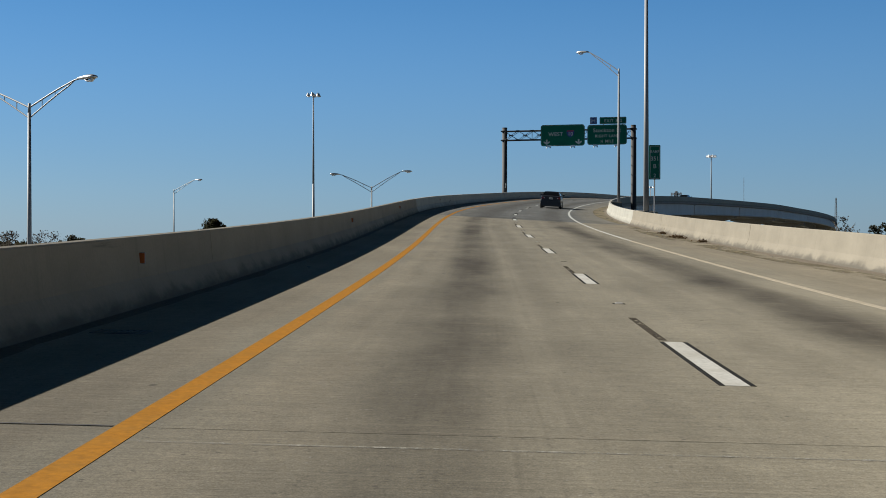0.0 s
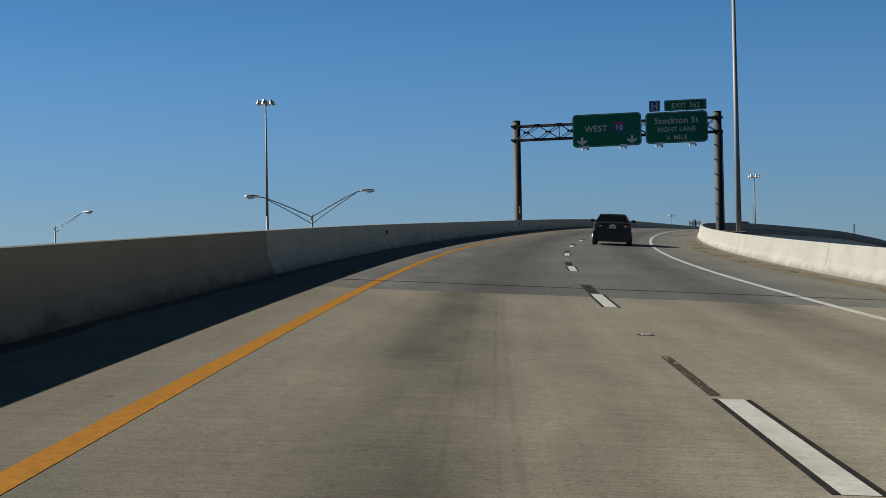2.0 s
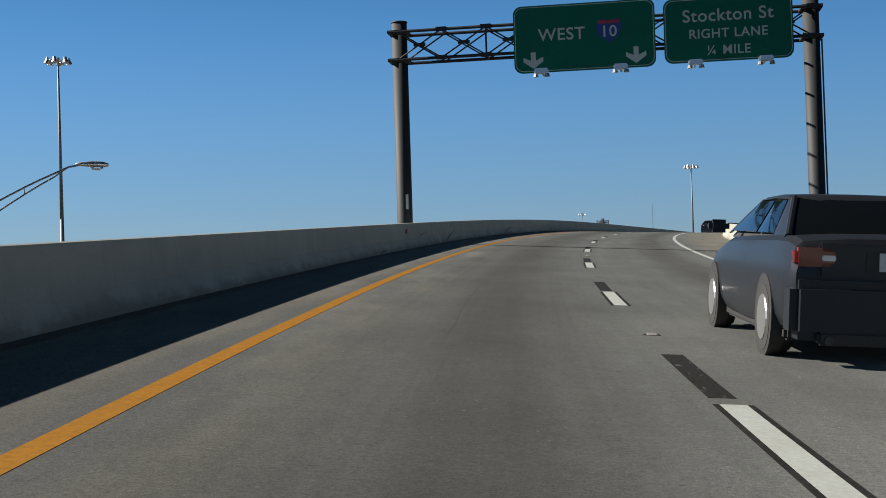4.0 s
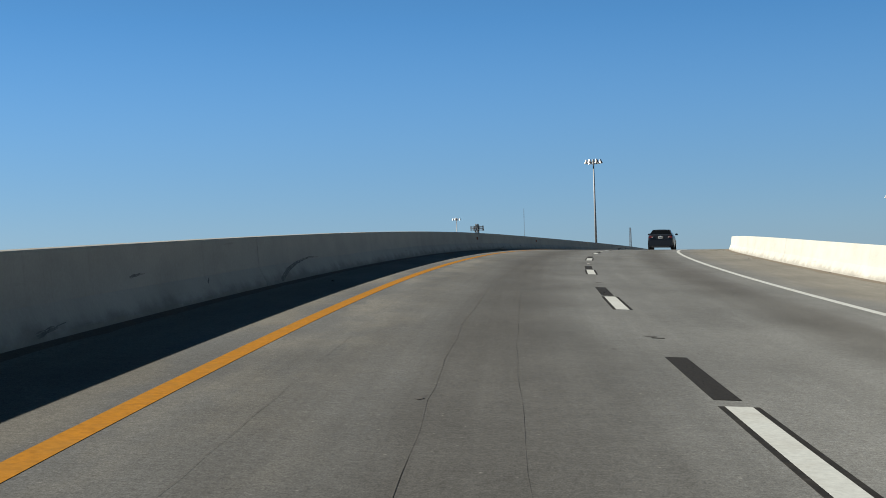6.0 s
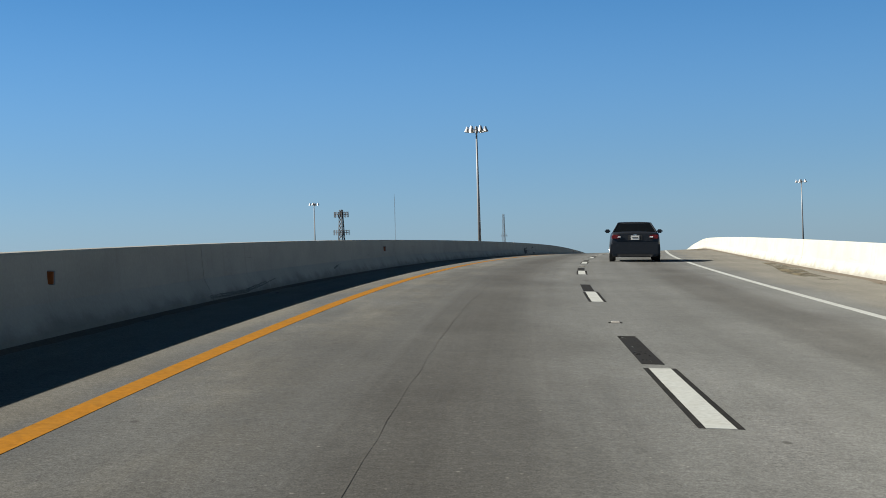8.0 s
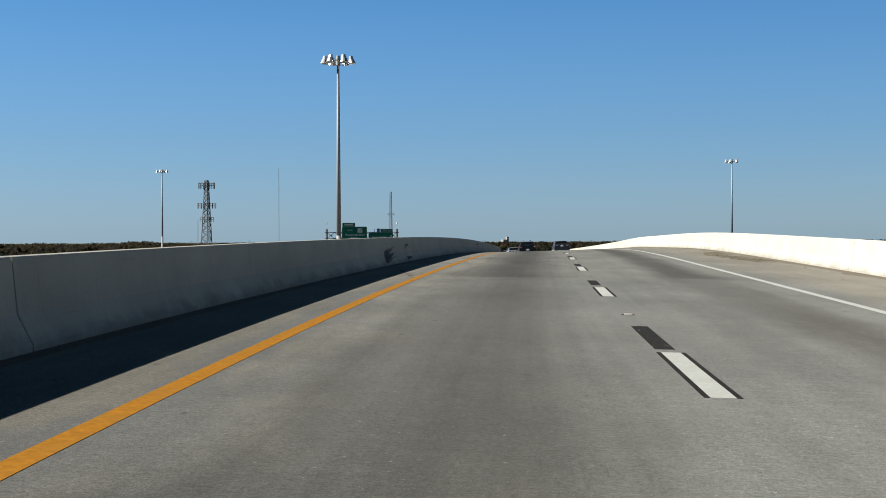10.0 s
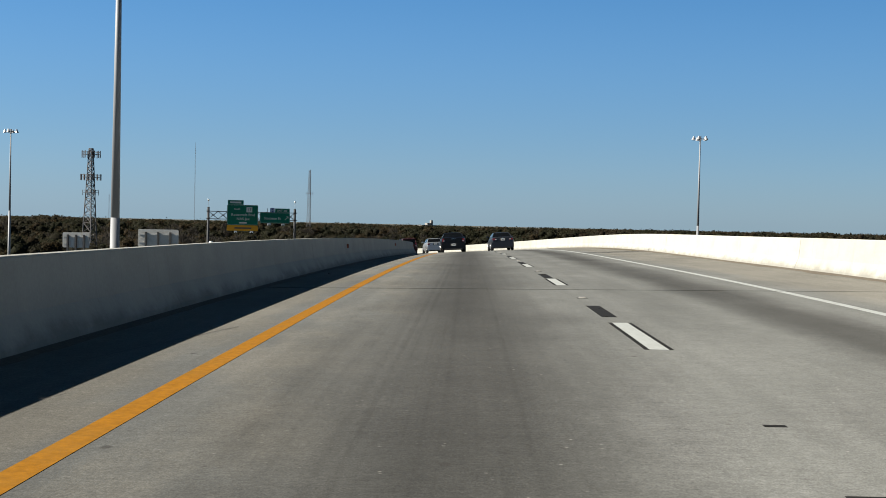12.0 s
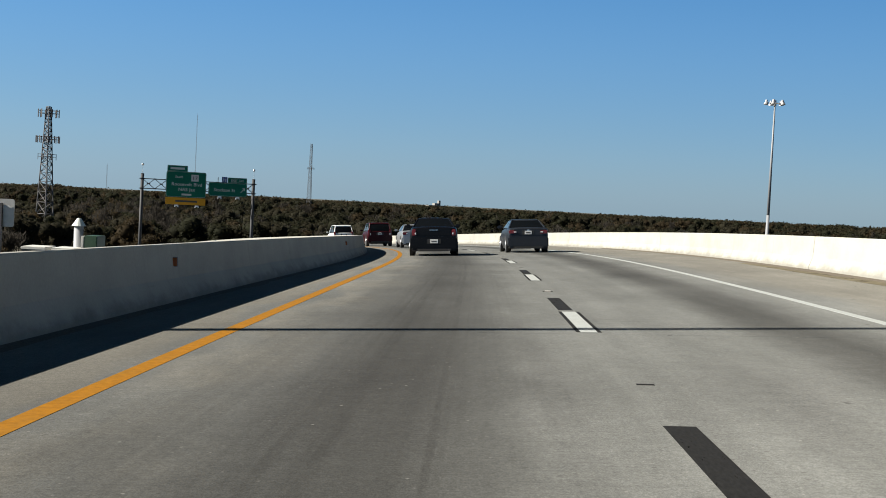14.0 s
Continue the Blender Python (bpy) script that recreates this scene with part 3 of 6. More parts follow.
SEAMS = [ROAD_A, -24.0, -4.0, 16.0, 36.0, 56.1, 76.1, 96.1, 112.4, 121.4, 143.1, 164.8, 186.2, 207.6, 229.7, 251.7, 271.8, 291.9, 312.0, 335.2, 358.4, 381.6, 403.2, 424.8, 446.4, 468.0, 489.6, 511.2, 532.8, 554.4, 590.0]
for nm, prof, shift in (("wall_left", left_profile, 0.0), ("wall_right", right_profile, 3.0)):
    wall = new(nm)
    tagged(wall, "weathered cast concrete parapet along the ramp", "parapet", kind="structure")
    fix_normals(sweep("joint_filler", M_JOINT, ROAD_A + 0.1, 589.9, 1.5, core(prof), wall, uv_along=True))
    edges = [ROAD_A] + [q + (0.0 if q == 112.4 else shift) for q in SEAMS[1:-1]] + [590.0]
    for a, b in zip(edges, edges[1:]):
        if b - a > 1:
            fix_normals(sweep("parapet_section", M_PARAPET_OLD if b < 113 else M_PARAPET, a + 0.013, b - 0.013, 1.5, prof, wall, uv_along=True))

    # widened pedestals for the lamp posts on the outer parapet
    if nm == "wall_right":
        for s in (110.9, 151.0):
            e = right_edge(s)
            fix_normals(sweep("lamp_pedestal", M_PARAPET_OLD, s - 0.75, s + 0.75, 0.5, lambda s: [(e - 0.1, -0.3), (e - 0.1, H_WALL + 0.04), (e - 0.085, H_WALL + 0.055), (e + 0.96, H_WALL + 0.055), (e + 0.98, H_WALL + 0.04), (e + 0.98, -0.4)], wall, uv_along=True))

# ---- ground to the horizon ----
M_GROUND = material("winter_grass", (0.05, 0.046, 0.028), 0.95, grain=0.3, grain_scale=1.5, stain=0.7, stain_scale=0.02, stain_col=(0.03, 0.03, 0.018))


def land(x, y):
    """Height of the ground: level round the ramp, falling gently to the lower woods."""
    f = min(1.0, max(0.0, (math.hypot(x - 100, y - 260) - 290) / 210))
    return GROUND_Z - 6.0 * f * f * (3 - 2 * f)


def ground():
    rings = [0, 60, 120, 200, 290, 330, 370, 410, 450, 500, 620, 800, 1200, 1700, 2300, 3000, 3800, 4700]
    seg = 72
    verts, faces = [(100, 260, GROUND_Z)], []
    for r in rings[1:]:
        for k in range(seg):
            a = 2 * math.pi * k / seg
            x, y = 100 + r * math.sin(a), 260 + r * math.cos(a)
            verts.append((x, y, land(x, y)))
    for k in range(seg):
        faces.append((0, 1 + (k + 1) % seg, 1 + k))
    for i in range(len(rings) - 2):
        for k in range(seg):
            a, b = 1 + i * seg + k, 1 + i * seg + (k + 1) % seg
            faces.append((a, b, b + seg, a + seg))
    ob = mesh_object("ground", verts, faces, M_GROUND, smooth=True)
    fix_normals(ob)
    return tagged(ob, "flat winter grassland and scrub reaching the horizon", "ground", kind="structure")


ground()

# ---- shapes ----
def part(name, bm, mat, parent=None, label="", smooth=False):
    """Link a bmesh as one mesh object under a thing or a part."""
    me = bpy.data.meshes.new(name)
    bmesh.ops.recalc_face_normals(bm, faces=bm.faces)
    bm.to_mesh(me)
    bm.free()
    me.materials.append(mat)
    if smooth:
        me.polygons.foreach_set("use_smooth", [True] * len(me.polygons))
    ob = new(name, me)
    if parent is not None:
        ob.parent = parent
    if label:
        ob["label"] = label
    return ob


def thing(name, m, label, category, group="", kind=""):
    ob = new(name)
    ob.matrix_basis = m
    return tagged(ob, label, category, group, kind)


def bar(bm, a, b, r0, r1=None, seg=8):
    """A round bar from a to b, tapering from r0 to r1."""
    a, b = Vector(a), Vector(b)
    q = (b - a).to_track_quat("Z", "Y")
    rings = []
    for p, r in ((a, r0), (b, r0 if r1 is None else r1)):
        rings.append([bm.verts.new(p + q @ Vector((r * math.cos(2 * math.pi * k / seg), r * math.sin(2 * math.pi * k / seg), 0))) for k in range(seg)])
    for k in range(seg):
        bm.faces.new((rings[0][k], rings[0][(k + 1) % seg], rings[1][(k + 1) % seg], rings[1][k]))
    bm.faces.new(rings[0][::-1])
    bm.faces.new(rings[1])
    return bm


def block(bm, lo, hi, bevel=0.0):
    """A box between two corners, with broken edges."""
    m = Matrix.LocRotScale([(a + b) / 2 for a, b in zip(lo, hi)], None, [b - a for a, b in zip(lo, hi)])
    made = bmesh.ops.create_cube(bm, size=1.0, matrix=m)
    if bevel:
        edges = list({e for v in made["verts"] for e in v.link_edges})
        bmesh.ops.bevel(bm, geom=edges, offset=bevel, segments=2, affect="EDGES")
    return bm


def panel(bm, w, h, t, r, y=0.0, x0=0.0, z0=0.0, seg=4):
    """An upright plate with rounded corners in the x-z plane, its front at y, t thick."""
    pts = []
    for cx, cz, a0 in ((w - r, h - r, 0), (r, h - r, 90), (r, r, 180), (w - r, r, 270)):
        for k in range(seg + 1):
            a = radians(a0 + 90 * k / seg)
            pts.append((x0 + cx + r * math.cos(a), z0 + cz + r * math.sin(a)))
    f = [bm.verts.new((x, y, z)) for x, z in pts]
    g = [bm.verts.new((x, y + t, z)) for x, z in pts]
    bm.faces.new(f)
    bm.faces.new(g[::-1])
    n = len(pts)
    for k in range(n):
        bm.faces.new((f[k], g[k], g[(k + 1) % n], f[(k + 1) % n]))
    return bm


def frame_rim(bm, w, h, r, rim, y, x0=0.0, z0=0.0, seg=4):
    """A thin flat border along a rounded plate's edge."""
    loops = []
    for d in (0.0, rim):
        rr = max(r - d, 0.01)
        loop = []
        for cx, cz, a0 in ((w - d - rr, h - d - rr, 0), (d + rr, h - d - rr, 90), (d + rr, d + rr, 180), (w - d - rr, d + rr, 270)):
            for k in range(seg + 1):
                a = radians(a0 + 90 * k / seg)
                loop.append(bm.verts.new((x0 + cx + rr * math.cos(a), y, z0 + cz + rr * math.sin(a))))
        loops.append(loop)
    n = len(loops[0])
    for k in range(n):
        bm.faces.new((loops[0][k], loops[0][(k + 1) % n], loops[1][(k + 1) % n], loops[1][k]))
    return bm


def words(text, size, x, y, z, mat, parent, name="lettering", squeeze=1.0):
    """Raised letters on an upright plate, centred at x, with their baseline at z."""
    cu = bpy.data.curves.new(name, "FONT")
    cu.body, cu.size, cu.align_x, cu.extrude, cu.space_character = text, size, "CENTER", 0.004, 1.08
    cu.offset = size * 0.012
    tmp = bpy.data.objects.new(name, cu)
    me = bpy.data.meshes.new_from_object(tmp)
    bpy.data.objects.remove(tmp)
    bpy.data.curves.remove(cu)
    me.transform(Matrix.Translation((x, y, z)) @ Matrix.Rotation(radians(90), 4, "X") @ Matrix.Diagonal((squeeze, 1, 1, 1)))
    me.materials.append(mat)
    ob = new(name, me)
    ob.parent = parent
    ob["kind"] = "stuff"
    return ob


def loft(bm, rings, cap=True):
    rows = [[bm.verts.new(p) for p in ring] for ring in rings]
    n = len(rows[0])
    for a, b in zip(rows, rows[1:]):
        for k in range(n):
            bm.faces.new((a[k], a[(k + 1) % n], b[(k + 1) % n], b[k]))
    if cap:
        bm.faces.new(rows[0][::-1])
        bm.faces.new(rows[-1])
    return bm


M_GALV = material("galvanised_steel", (0.20, 0.212, 0.228), 0.6, 0.1, grain=0.12, grain_scale=5, stain=0.4, stain_scale=0.8, stain_col=(0.105, 0.108, 0.11), stretch=(1, 1, 0.15))
M_TOWER = material("dull_tower_steel", (0.075, 0.075, 0.08), 0.6, 0.4, grain=0.2, grain_scale=2, stain=0.3, stain_scale=0.4)
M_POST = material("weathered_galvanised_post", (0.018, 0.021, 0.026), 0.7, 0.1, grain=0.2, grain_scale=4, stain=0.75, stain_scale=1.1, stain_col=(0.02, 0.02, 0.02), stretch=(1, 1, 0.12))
M_ALU = material("cast_aluminium", (0.55, 0.56, 0.57), 0.35, 0.8, grain=0.08, grain_scale=20)
M_LENS = glass_material("lamp_lens", (0.62, 0.64, 0.66), 0.1)
M_GREEN = material("green_sign_sheeting", (0.0, 0.12, 0.075), 0.55, spec=0.2, grain=0.06, grain_scale=3, stain=0.25, stain_scale=0.8, stain_col=(0.012, 0.06, 0.04))
M_SIGNWHITE = material("white_sign_sheeting", (0.46, 0.50, 0.48), 0.45, grain=0.06, grain_scale=8)
M_SIGNBLUE = material("blue_sign_sheeting", (0.01, 0.045, 0.22), 0.45, grain=0.06, grain_scale=8)
M_SIGNRED = material("red_sign_sheeting", (0.35, 0.02, 0.03), 0.45, grain=0.06, grain_scale=8)
M_SIGNYELLOW = material("amber_sign_sheeting", (0.55, 0.26, 0.01), 0.45, spec=0.2, grain=0.06, grain_scale=8)
M_SIGNBACK = material("bare_aluminium_sheet", (0.42, 0.42, 0.40), 0.5, 0.5, grain=0.12, grain_scale=3, stain=0.4, stain_scale=0.9, stain_col=(0.2, 0.19, 0.17))
M_DARKSTEEL = material("dark_steel", (0.06, 0.06, 0.06), 0.6, 0.4, grain=0.2, grain_scale=9)
M_ORANGE = material("amber_reflector", (0.30, 0.075, 0.012), 0.3, grain=0.1, grain_scale=60)
M_RPM = material("marker_plastic", (0.27, 0.265, 0.245), 0.35, grain=0.1, grain_scale=60, stain=0.6, stain_scale=30)
M_SCUFF = material("rubber_scuff", (0.062, 0.061, 0.060), 0.9, spec=0.1, grain=0.3, grain_scale=14, stain=0.6, stain_scale=4, stain_col=(0.17, 0.165, 0.155))
M_FAINT = material("faint_rubber_scuff", (0.155, 0.15, 0.142), 0.9, spec=0.1, grain=0.3, grain_scale=14, stain=0.6, stain_scale=4, stain_col=(0.24, 0.235, 0.22))
M_CRACK = material("sealed_crack", (0.035, 0.034, 0.031), 0.8, grain=0.3, grain_scale=20)
M_DIRT = material("dry_dirt", (0.085, 0.070, 0.050), 0.95, grain=0.35, grain_scale=25, stain=0.5, stain_scale=3, stain_col=(0.07, 0.055, 0.04), bump=0.4)

# ---- things along the ramp ----
def upright(x, y, z, az):
    """Pose at a point, x axis to the right of someone who looks along the compass angle az (degrees, clockwise from +y)."""
    return pose(x, y, z, 0, 0, -az)


def high_mast(x, y, top, lamps, turn=0.0, base=None):
    base = GROUND_Z if base is None else base
    t = thing("high_mast", pose(x, y, base, 0, 0, turn), "tall grey steel high-mast light with a ring of floodlights", "light mast", "high-mast lights")
    h = top - base
    bm = bmesh.new()
    bar(bm, (0, 0, 0), (0, 0, 0.5), 0.42, 0.40, 12)
    bar(bm, (0, 0, 0.4), (0, 0, h * 0.5), 0.32, 0.2, 12)
    bar(bm, (0, 0, h * 0.5), (0, 0, h), 0.2, 0.1, 12)
    part("pole", bm, M_GALV, t, smooth=True)
    bm = bmesh.new()
    for k in range(24):
        a, b = 2 * math.pi * k / 24, 2 * math.pi * (k + 1) / 24
        bar(bm, (0.72 * math.cos(a), 0.72 * math.sin(a), h - 0.1), (0.72 * math.cos(b), 0.72 * math.sin(b), h - 0.1), 0.045, None, 6)
    for k in range(3):
        a = 2 * math.pi * k / 3
        bar(bm, (0, 0, h - 0.1), (0.72 * math.cos(a), 0.72 * math.sin(a), h - 0.1), 0.035, None, 6)
    bar(bm, (0, 0, h - 0.45), (0, 0, h + 0.35), 0.2, 0.16, 10)
    part("ring", bm, M_GALV, t)
    for k in range(lamps):
        a = 2 * math.pi * (k + 0.3) / lamps
        c, s = math.cos(a), math.sin(a)
        bm = bmesh.new()
        bar(bm, (0.72 * c, 0.72 * s, h - 0.1), (1.0 * c, 1.0 * s, h + 0.05), 0.05, None, 6)
        bar(bm, (1.05 * c, 1.05 * s, h + 0.32), (1.08 * c, 1.08 * s, h + 0.05), 0.16, 0.2, 10)
        bar(bm, (1.08 * c, 1.08 * s, h + 0.05), (1.13 * c, 1.13 * s, h - 0.28), 0.2, 0.33, 10)
        f = part("floodlight", bm, M_ALU, t, "bright spun aluminium floodlight")
        bm = bmesh.new()
        bar(bm, (1.13 * c, 1.13 * s, h - 0.285), (1.135 * c, 1.135 * s, h - 0.33), 0.32, 0.27, 10)
        part("lens", bm, M_LENS, f)
    return t


def luminaire(parent, tip, way):
    """Cobra-head lantern at the end of an arm."""
    w = Vector((way[0], way[1], 0)).normalized()
    side = Vector((-w.y, w.x, 0))
    tip = Vector(tip)
    rings = []
    for d, wide, hi, lo in ((-0.25, 0.05, 0.05, 0.05), (0.0, 0.1, 0.09, 0.07), (0.35, 0.19, 0.13, 0.09), (0.75, 0.2, 0.12, 0.1), (0.95, 0.1, 0.06, 0.06)):
        rings.append([tip + w * d + side * wide * math.cos(a) + Vector((0, 0, (hi if math.sin(a) > 0 else lo) * math.sin(a))) for a in [2 * math.pi * k / 10 for k in range(10)]])
    head = part("lantern", loft(bmesh.new(), rings), M_ALU, parent, "grey cobra-head lantern", True)
    rings = []
    for d, wide, z in ((0.3, 0.13, -0.09), (0.4, 0.15, -0.16), (0.62, 0.14, -0.17), (0.75, 0.1, -0.1)):
        rings.append([tip + w * d + side * wide * math.cos(a) + Vector((0, 0, z + 0.04 * math.sin(a))) for a in [2 * math.pi * k / 8 for k in range(8)]])
    part("lens", loft(bmesh.new(), rings), M_LENS, head, "", True)


def street_lamp(x, y, base, fork, heads, label, group="street lamps", r=0.13):
    """Tapered pole; heads are tips of its truss arms, relative to the pole's foot."""
    t = thing("street_lamp", pose(x, y, base), label, "street lamp", group)
    h = fork - base
    bm = bmesh.new()
    block(bm, (-0.22, -0.22, 0), (0.22, 0.22, 0.05), 0.01)
    bar(bm, (0, 0, 0.04), (0, 0, 0.3), r * 1.35, r * 1.1, 10)
    bar(bm, (0, 0, 0.04), (0, 0, h), r, r * 0.6, 12)
    bar(bm, (0, 0, h), (0, 0, h + 0.45), r * 0.6, r * 0.5, 10)
    part("pole", bm, M_GALV, t, smooth=True)
    for hx, hy, hz in heads:
        w = Vector((hx, hy, 0))
        length = w.length
        w.normalize()
        bm = bmesh.new()
        hi, up = [], []
        for k in range(9):
            f = k / 8
            rise = (hz - h) * (1.15 * f - 0.15 * f**4) if f < 0.8 else (hz - h) * (0.86 + 0.14 * math.sin((f - 0.8) / 0.2 * math.pi / 2))
            up.append(w * (length - 0.3) * f + Vector((0, 0, h + 0.25 + (rise - 0.25 * f))))
            hi.append(w * (length - 0.3) * f + Vector((0, 0, h - 0.25 + (rise + 0.25 * f))))
        for a, b in zip(up, up[1:]):
            bar(bm, a, b, 0.04, None, 6)
        for a, b in zip(hi[:7], hi[1:7]):
            bar(bm, a, b, 0.033, None, 6)
        bar(bm, hi[6], up[7], 0.033, None, 6)
        for k in (2, 4):
            bar(bm, hi[k], up[k], 0.02, None, 6)
        arm = part("arm", bm, M_GALV, t)
        luminaire(arm, up[8], w)
    return t


high_mast(8.1, 272.8, 28.8, 6)
high_mast(114.9, 364.5, 24.8, 6, 15)
high_mast(150.4, 546.4, 25.0, 4, 30)
high_mast(244.3, 466.6, 25.2, 5, 50)

street_lamp(-7.9, 98.9, GROUND_Z, 7.3, [(3.0, -2.4, 12.7), (-3.0, 2.4, 12.7)], "galvanised twin-arm street lamp beside the ramp")
street_lamp(13.4, 183.0, GROUND_Z, 7.4, [(4.2, 1.75, 13.7), (-4.2, -1.75, 13.1)], "galvanised twin-arm street lamp beside the ramp")
street_lamp(-12.8, 224.8, GROUND_Z, 8.7, [(3.6, -1.8, 14.5)], "galvanised single-arm street lamp beyond the parapet")
street_lamp(33.0, 146.5, 4.3, 16.2, [(-2.7, 2.3, 14.1)], "galvanised single-arm street lamp on the parapet", r=0.14)
street_lamp(24.6, 108.0, 2.2, 15.4, [(-2.7, 2.3, 15.1)], "galvanised single-arm street lamp on the parapet", r=0.17)


def sign_board(parent, x0, z0, w, h, y, mat, r=0.22, rim=True):
    b = part("sign_panel", panel(bmesh.new(), w, h, 0.05, r, y, x0, z0), mat, parent)
    if rim:
        part("border", frame_rim(bmesh.new(), w - 0.1, h - 0.1, r, 0.022, y - 0.004, x0 + 0.05, z0 + 0.05), M_SIGNWHITE, b)
    return b


def down_arrow(parent, x, z, y, s):
    bm = bmesh.new()
    pts = [(-0.09, 0.5), (-0.09, 0.2), (-0.36, 0.32), (-0.36, 0.16), (0, -0.1), (0.36, 0.16), (0.36, 0.32), (0.09, 0.2), (0.09, 0.5)]
    f = [bm.verts.new((x + a * s, y, z + b * s)) for a, b in pts]
    g = [bm.verts.new((x + a * s, y + 0.004, z + b * s)) for a, b in pts]
    bm.faces.new(f)
    for k in range(len(f)):
        bm.faces.new((f[k], g[k], g[(k + 1) % len(f)], f[(k + 1) % len(f)]))
    part("arrow", bm, M_SIGNWHITE, parent)


def shield(parent, x, z, y, s, number, plain=False):
    def shape(k, yy):
        bm = bmesh.new()
        pts = [(-0.5, 0.42), (-0.3, 0.5), (0, 0.44), (0.3, 0.5), (0.5, 0.42), (0.56, 0.1), (0.42, -0.25), (0, -0.55), (-0.42, -0.25), (-0.56, 0.1)]
        if plain:
            pts = [(-0.55, 0.5), (0.55, 0.5), (0.55, -0.5), (-0.55, -0.5)]
        f = [bm.verts.new((x + a * s * k, yy, z + b * s * k)) for a, b in pts]
        g = [bm.verts.new((x + a * s * k, yy + 0.004, z + b * s * k)) for a, b in pts]
        bm.faces.new(f)
        for j in range(len(f)):
            bm.faces.new((f[j], g[j], g[(j + 1) % len(f)], f[(j + 1) % len(f)]))
        return bm
    if plain:
        b = part("route_shield", shape(1.0, y), M_SIGNWHITE, parent)
        words(number, s * 0.75, x, y - 0.01, z - s * 0.27, M_DARKSTEEL, b)
        return
    b = part("route_shield", shape(1.0, y), M_SIGNBLUE, parent)
    bm = bmesh.new()
    block(bm, (x - 0.47 * s, y - 0.008, z + 0.3 * s), (x + 0.47 * s, y - 0.004, z + 0.44 * s))
    part("shield_band", bm, M_SIGNRED, b)
    words(number, s * 0.7, x, y - 0.01, z - s * 0.28, M_SIGNWHITE, b)


def gantry(a, b, top, foot, post_r, chord_hi, chord_lo, label, group):
    """Overhead sign structure between two posts; local x runs from the first post to the second."""
    a, b = Vector(a), Vector(b)
    w = b - a
    length = w.length
    t = thing("sign_gantry", pose(a.x, a.y, 0, 0, 0, math.degrees(math.atan2(w.y, w.x))), label, "sign gantry", group)
    for x in (0, length):
        bm = bmesh.new()
        bar(bm, (x, 0, foot), (x, 0, top), post_r, post_r * 0.96, 20)
        bar(bm, (x, 0, top), (x, 0, top + 0.05), post_r * 1.05, post_r * 1.0, 20)
        bar(bm, (x, 0, foot), (x, 0, foot + 0.08), post_r * 1.7, post_r * 1.7, 20)
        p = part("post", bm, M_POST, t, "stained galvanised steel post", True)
        for z in (chord_hi, chord_lo):
            bm = bmesh.new()
            bar(bm, (x, 0, z - 0.09), (x, 0, z + 0.09), post_r * 1.12, None, 20)
            block(bm, (x - post_r * 1.25, -0.5, z - 0.06), (x + post_r * 1.25, 0.5, z + 0.06), 0.01)
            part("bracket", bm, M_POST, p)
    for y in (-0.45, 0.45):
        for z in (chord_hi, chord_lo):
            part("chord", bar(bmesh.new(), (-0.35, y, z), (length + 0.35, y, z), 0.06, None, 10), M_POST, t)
    n = max(4, round(length / 1.75))
    step = length / n
    for k in range(n):
        x0, x1 = k * step, (k + 1) * step
        for y in (-0.45, 0.45):
            for za, zb in ((chord_hi, chord_lo), (chord_lo, chord_hi)):
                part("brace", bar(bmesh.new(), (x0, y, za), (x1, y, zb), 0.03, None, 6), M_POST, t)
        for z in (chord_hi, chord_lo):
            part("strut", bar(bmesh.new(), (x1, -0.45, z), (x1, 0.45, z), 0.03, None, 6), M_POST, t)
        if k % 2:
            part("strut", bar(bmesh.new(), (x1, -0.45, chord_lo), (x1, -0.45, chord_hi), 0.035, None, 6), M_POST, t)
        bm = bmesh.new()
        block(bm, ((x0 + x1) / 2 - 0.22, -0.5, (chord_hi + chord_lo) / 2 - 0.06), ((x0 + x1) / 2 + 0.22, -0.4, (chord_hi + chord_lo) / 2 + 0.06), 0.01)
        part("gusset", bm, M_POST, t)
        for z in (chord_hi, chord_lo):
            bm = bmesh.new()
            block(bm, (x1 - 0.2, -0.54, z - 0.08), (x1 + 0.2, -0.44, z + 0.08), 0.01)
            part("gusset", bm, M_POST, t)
    return t, length


def sign_lights(t, xs, z, y=-0.6):
    for x in xs:
        bm = bmesh.new()
        block(bm, (x - 0.04, y - 0.9, z - 0.02), (x + 0.04, y + 0.3, z + 0.06), 0.008)
        block(bm, (x - 0.25, y - 1.1, z - 0.1), (x + 0.25, y - 0.8, z + 0.08), 0.04)
        bar(bm, (x - 0.2, y - 0.95, z - 0.1), (x - 0.2, y - 0.95, z - 0.22), 0.07, 0.1, 8)
        bar(bm, (x + 0.2, y - 0.95, z - 0.1), (x + 0.2, y - 0.95, z - 0.22), 0.07, 0.1, 8)
        part("sign_light", bm, M_ALU, t, "grey sign luminaire on a bracket")


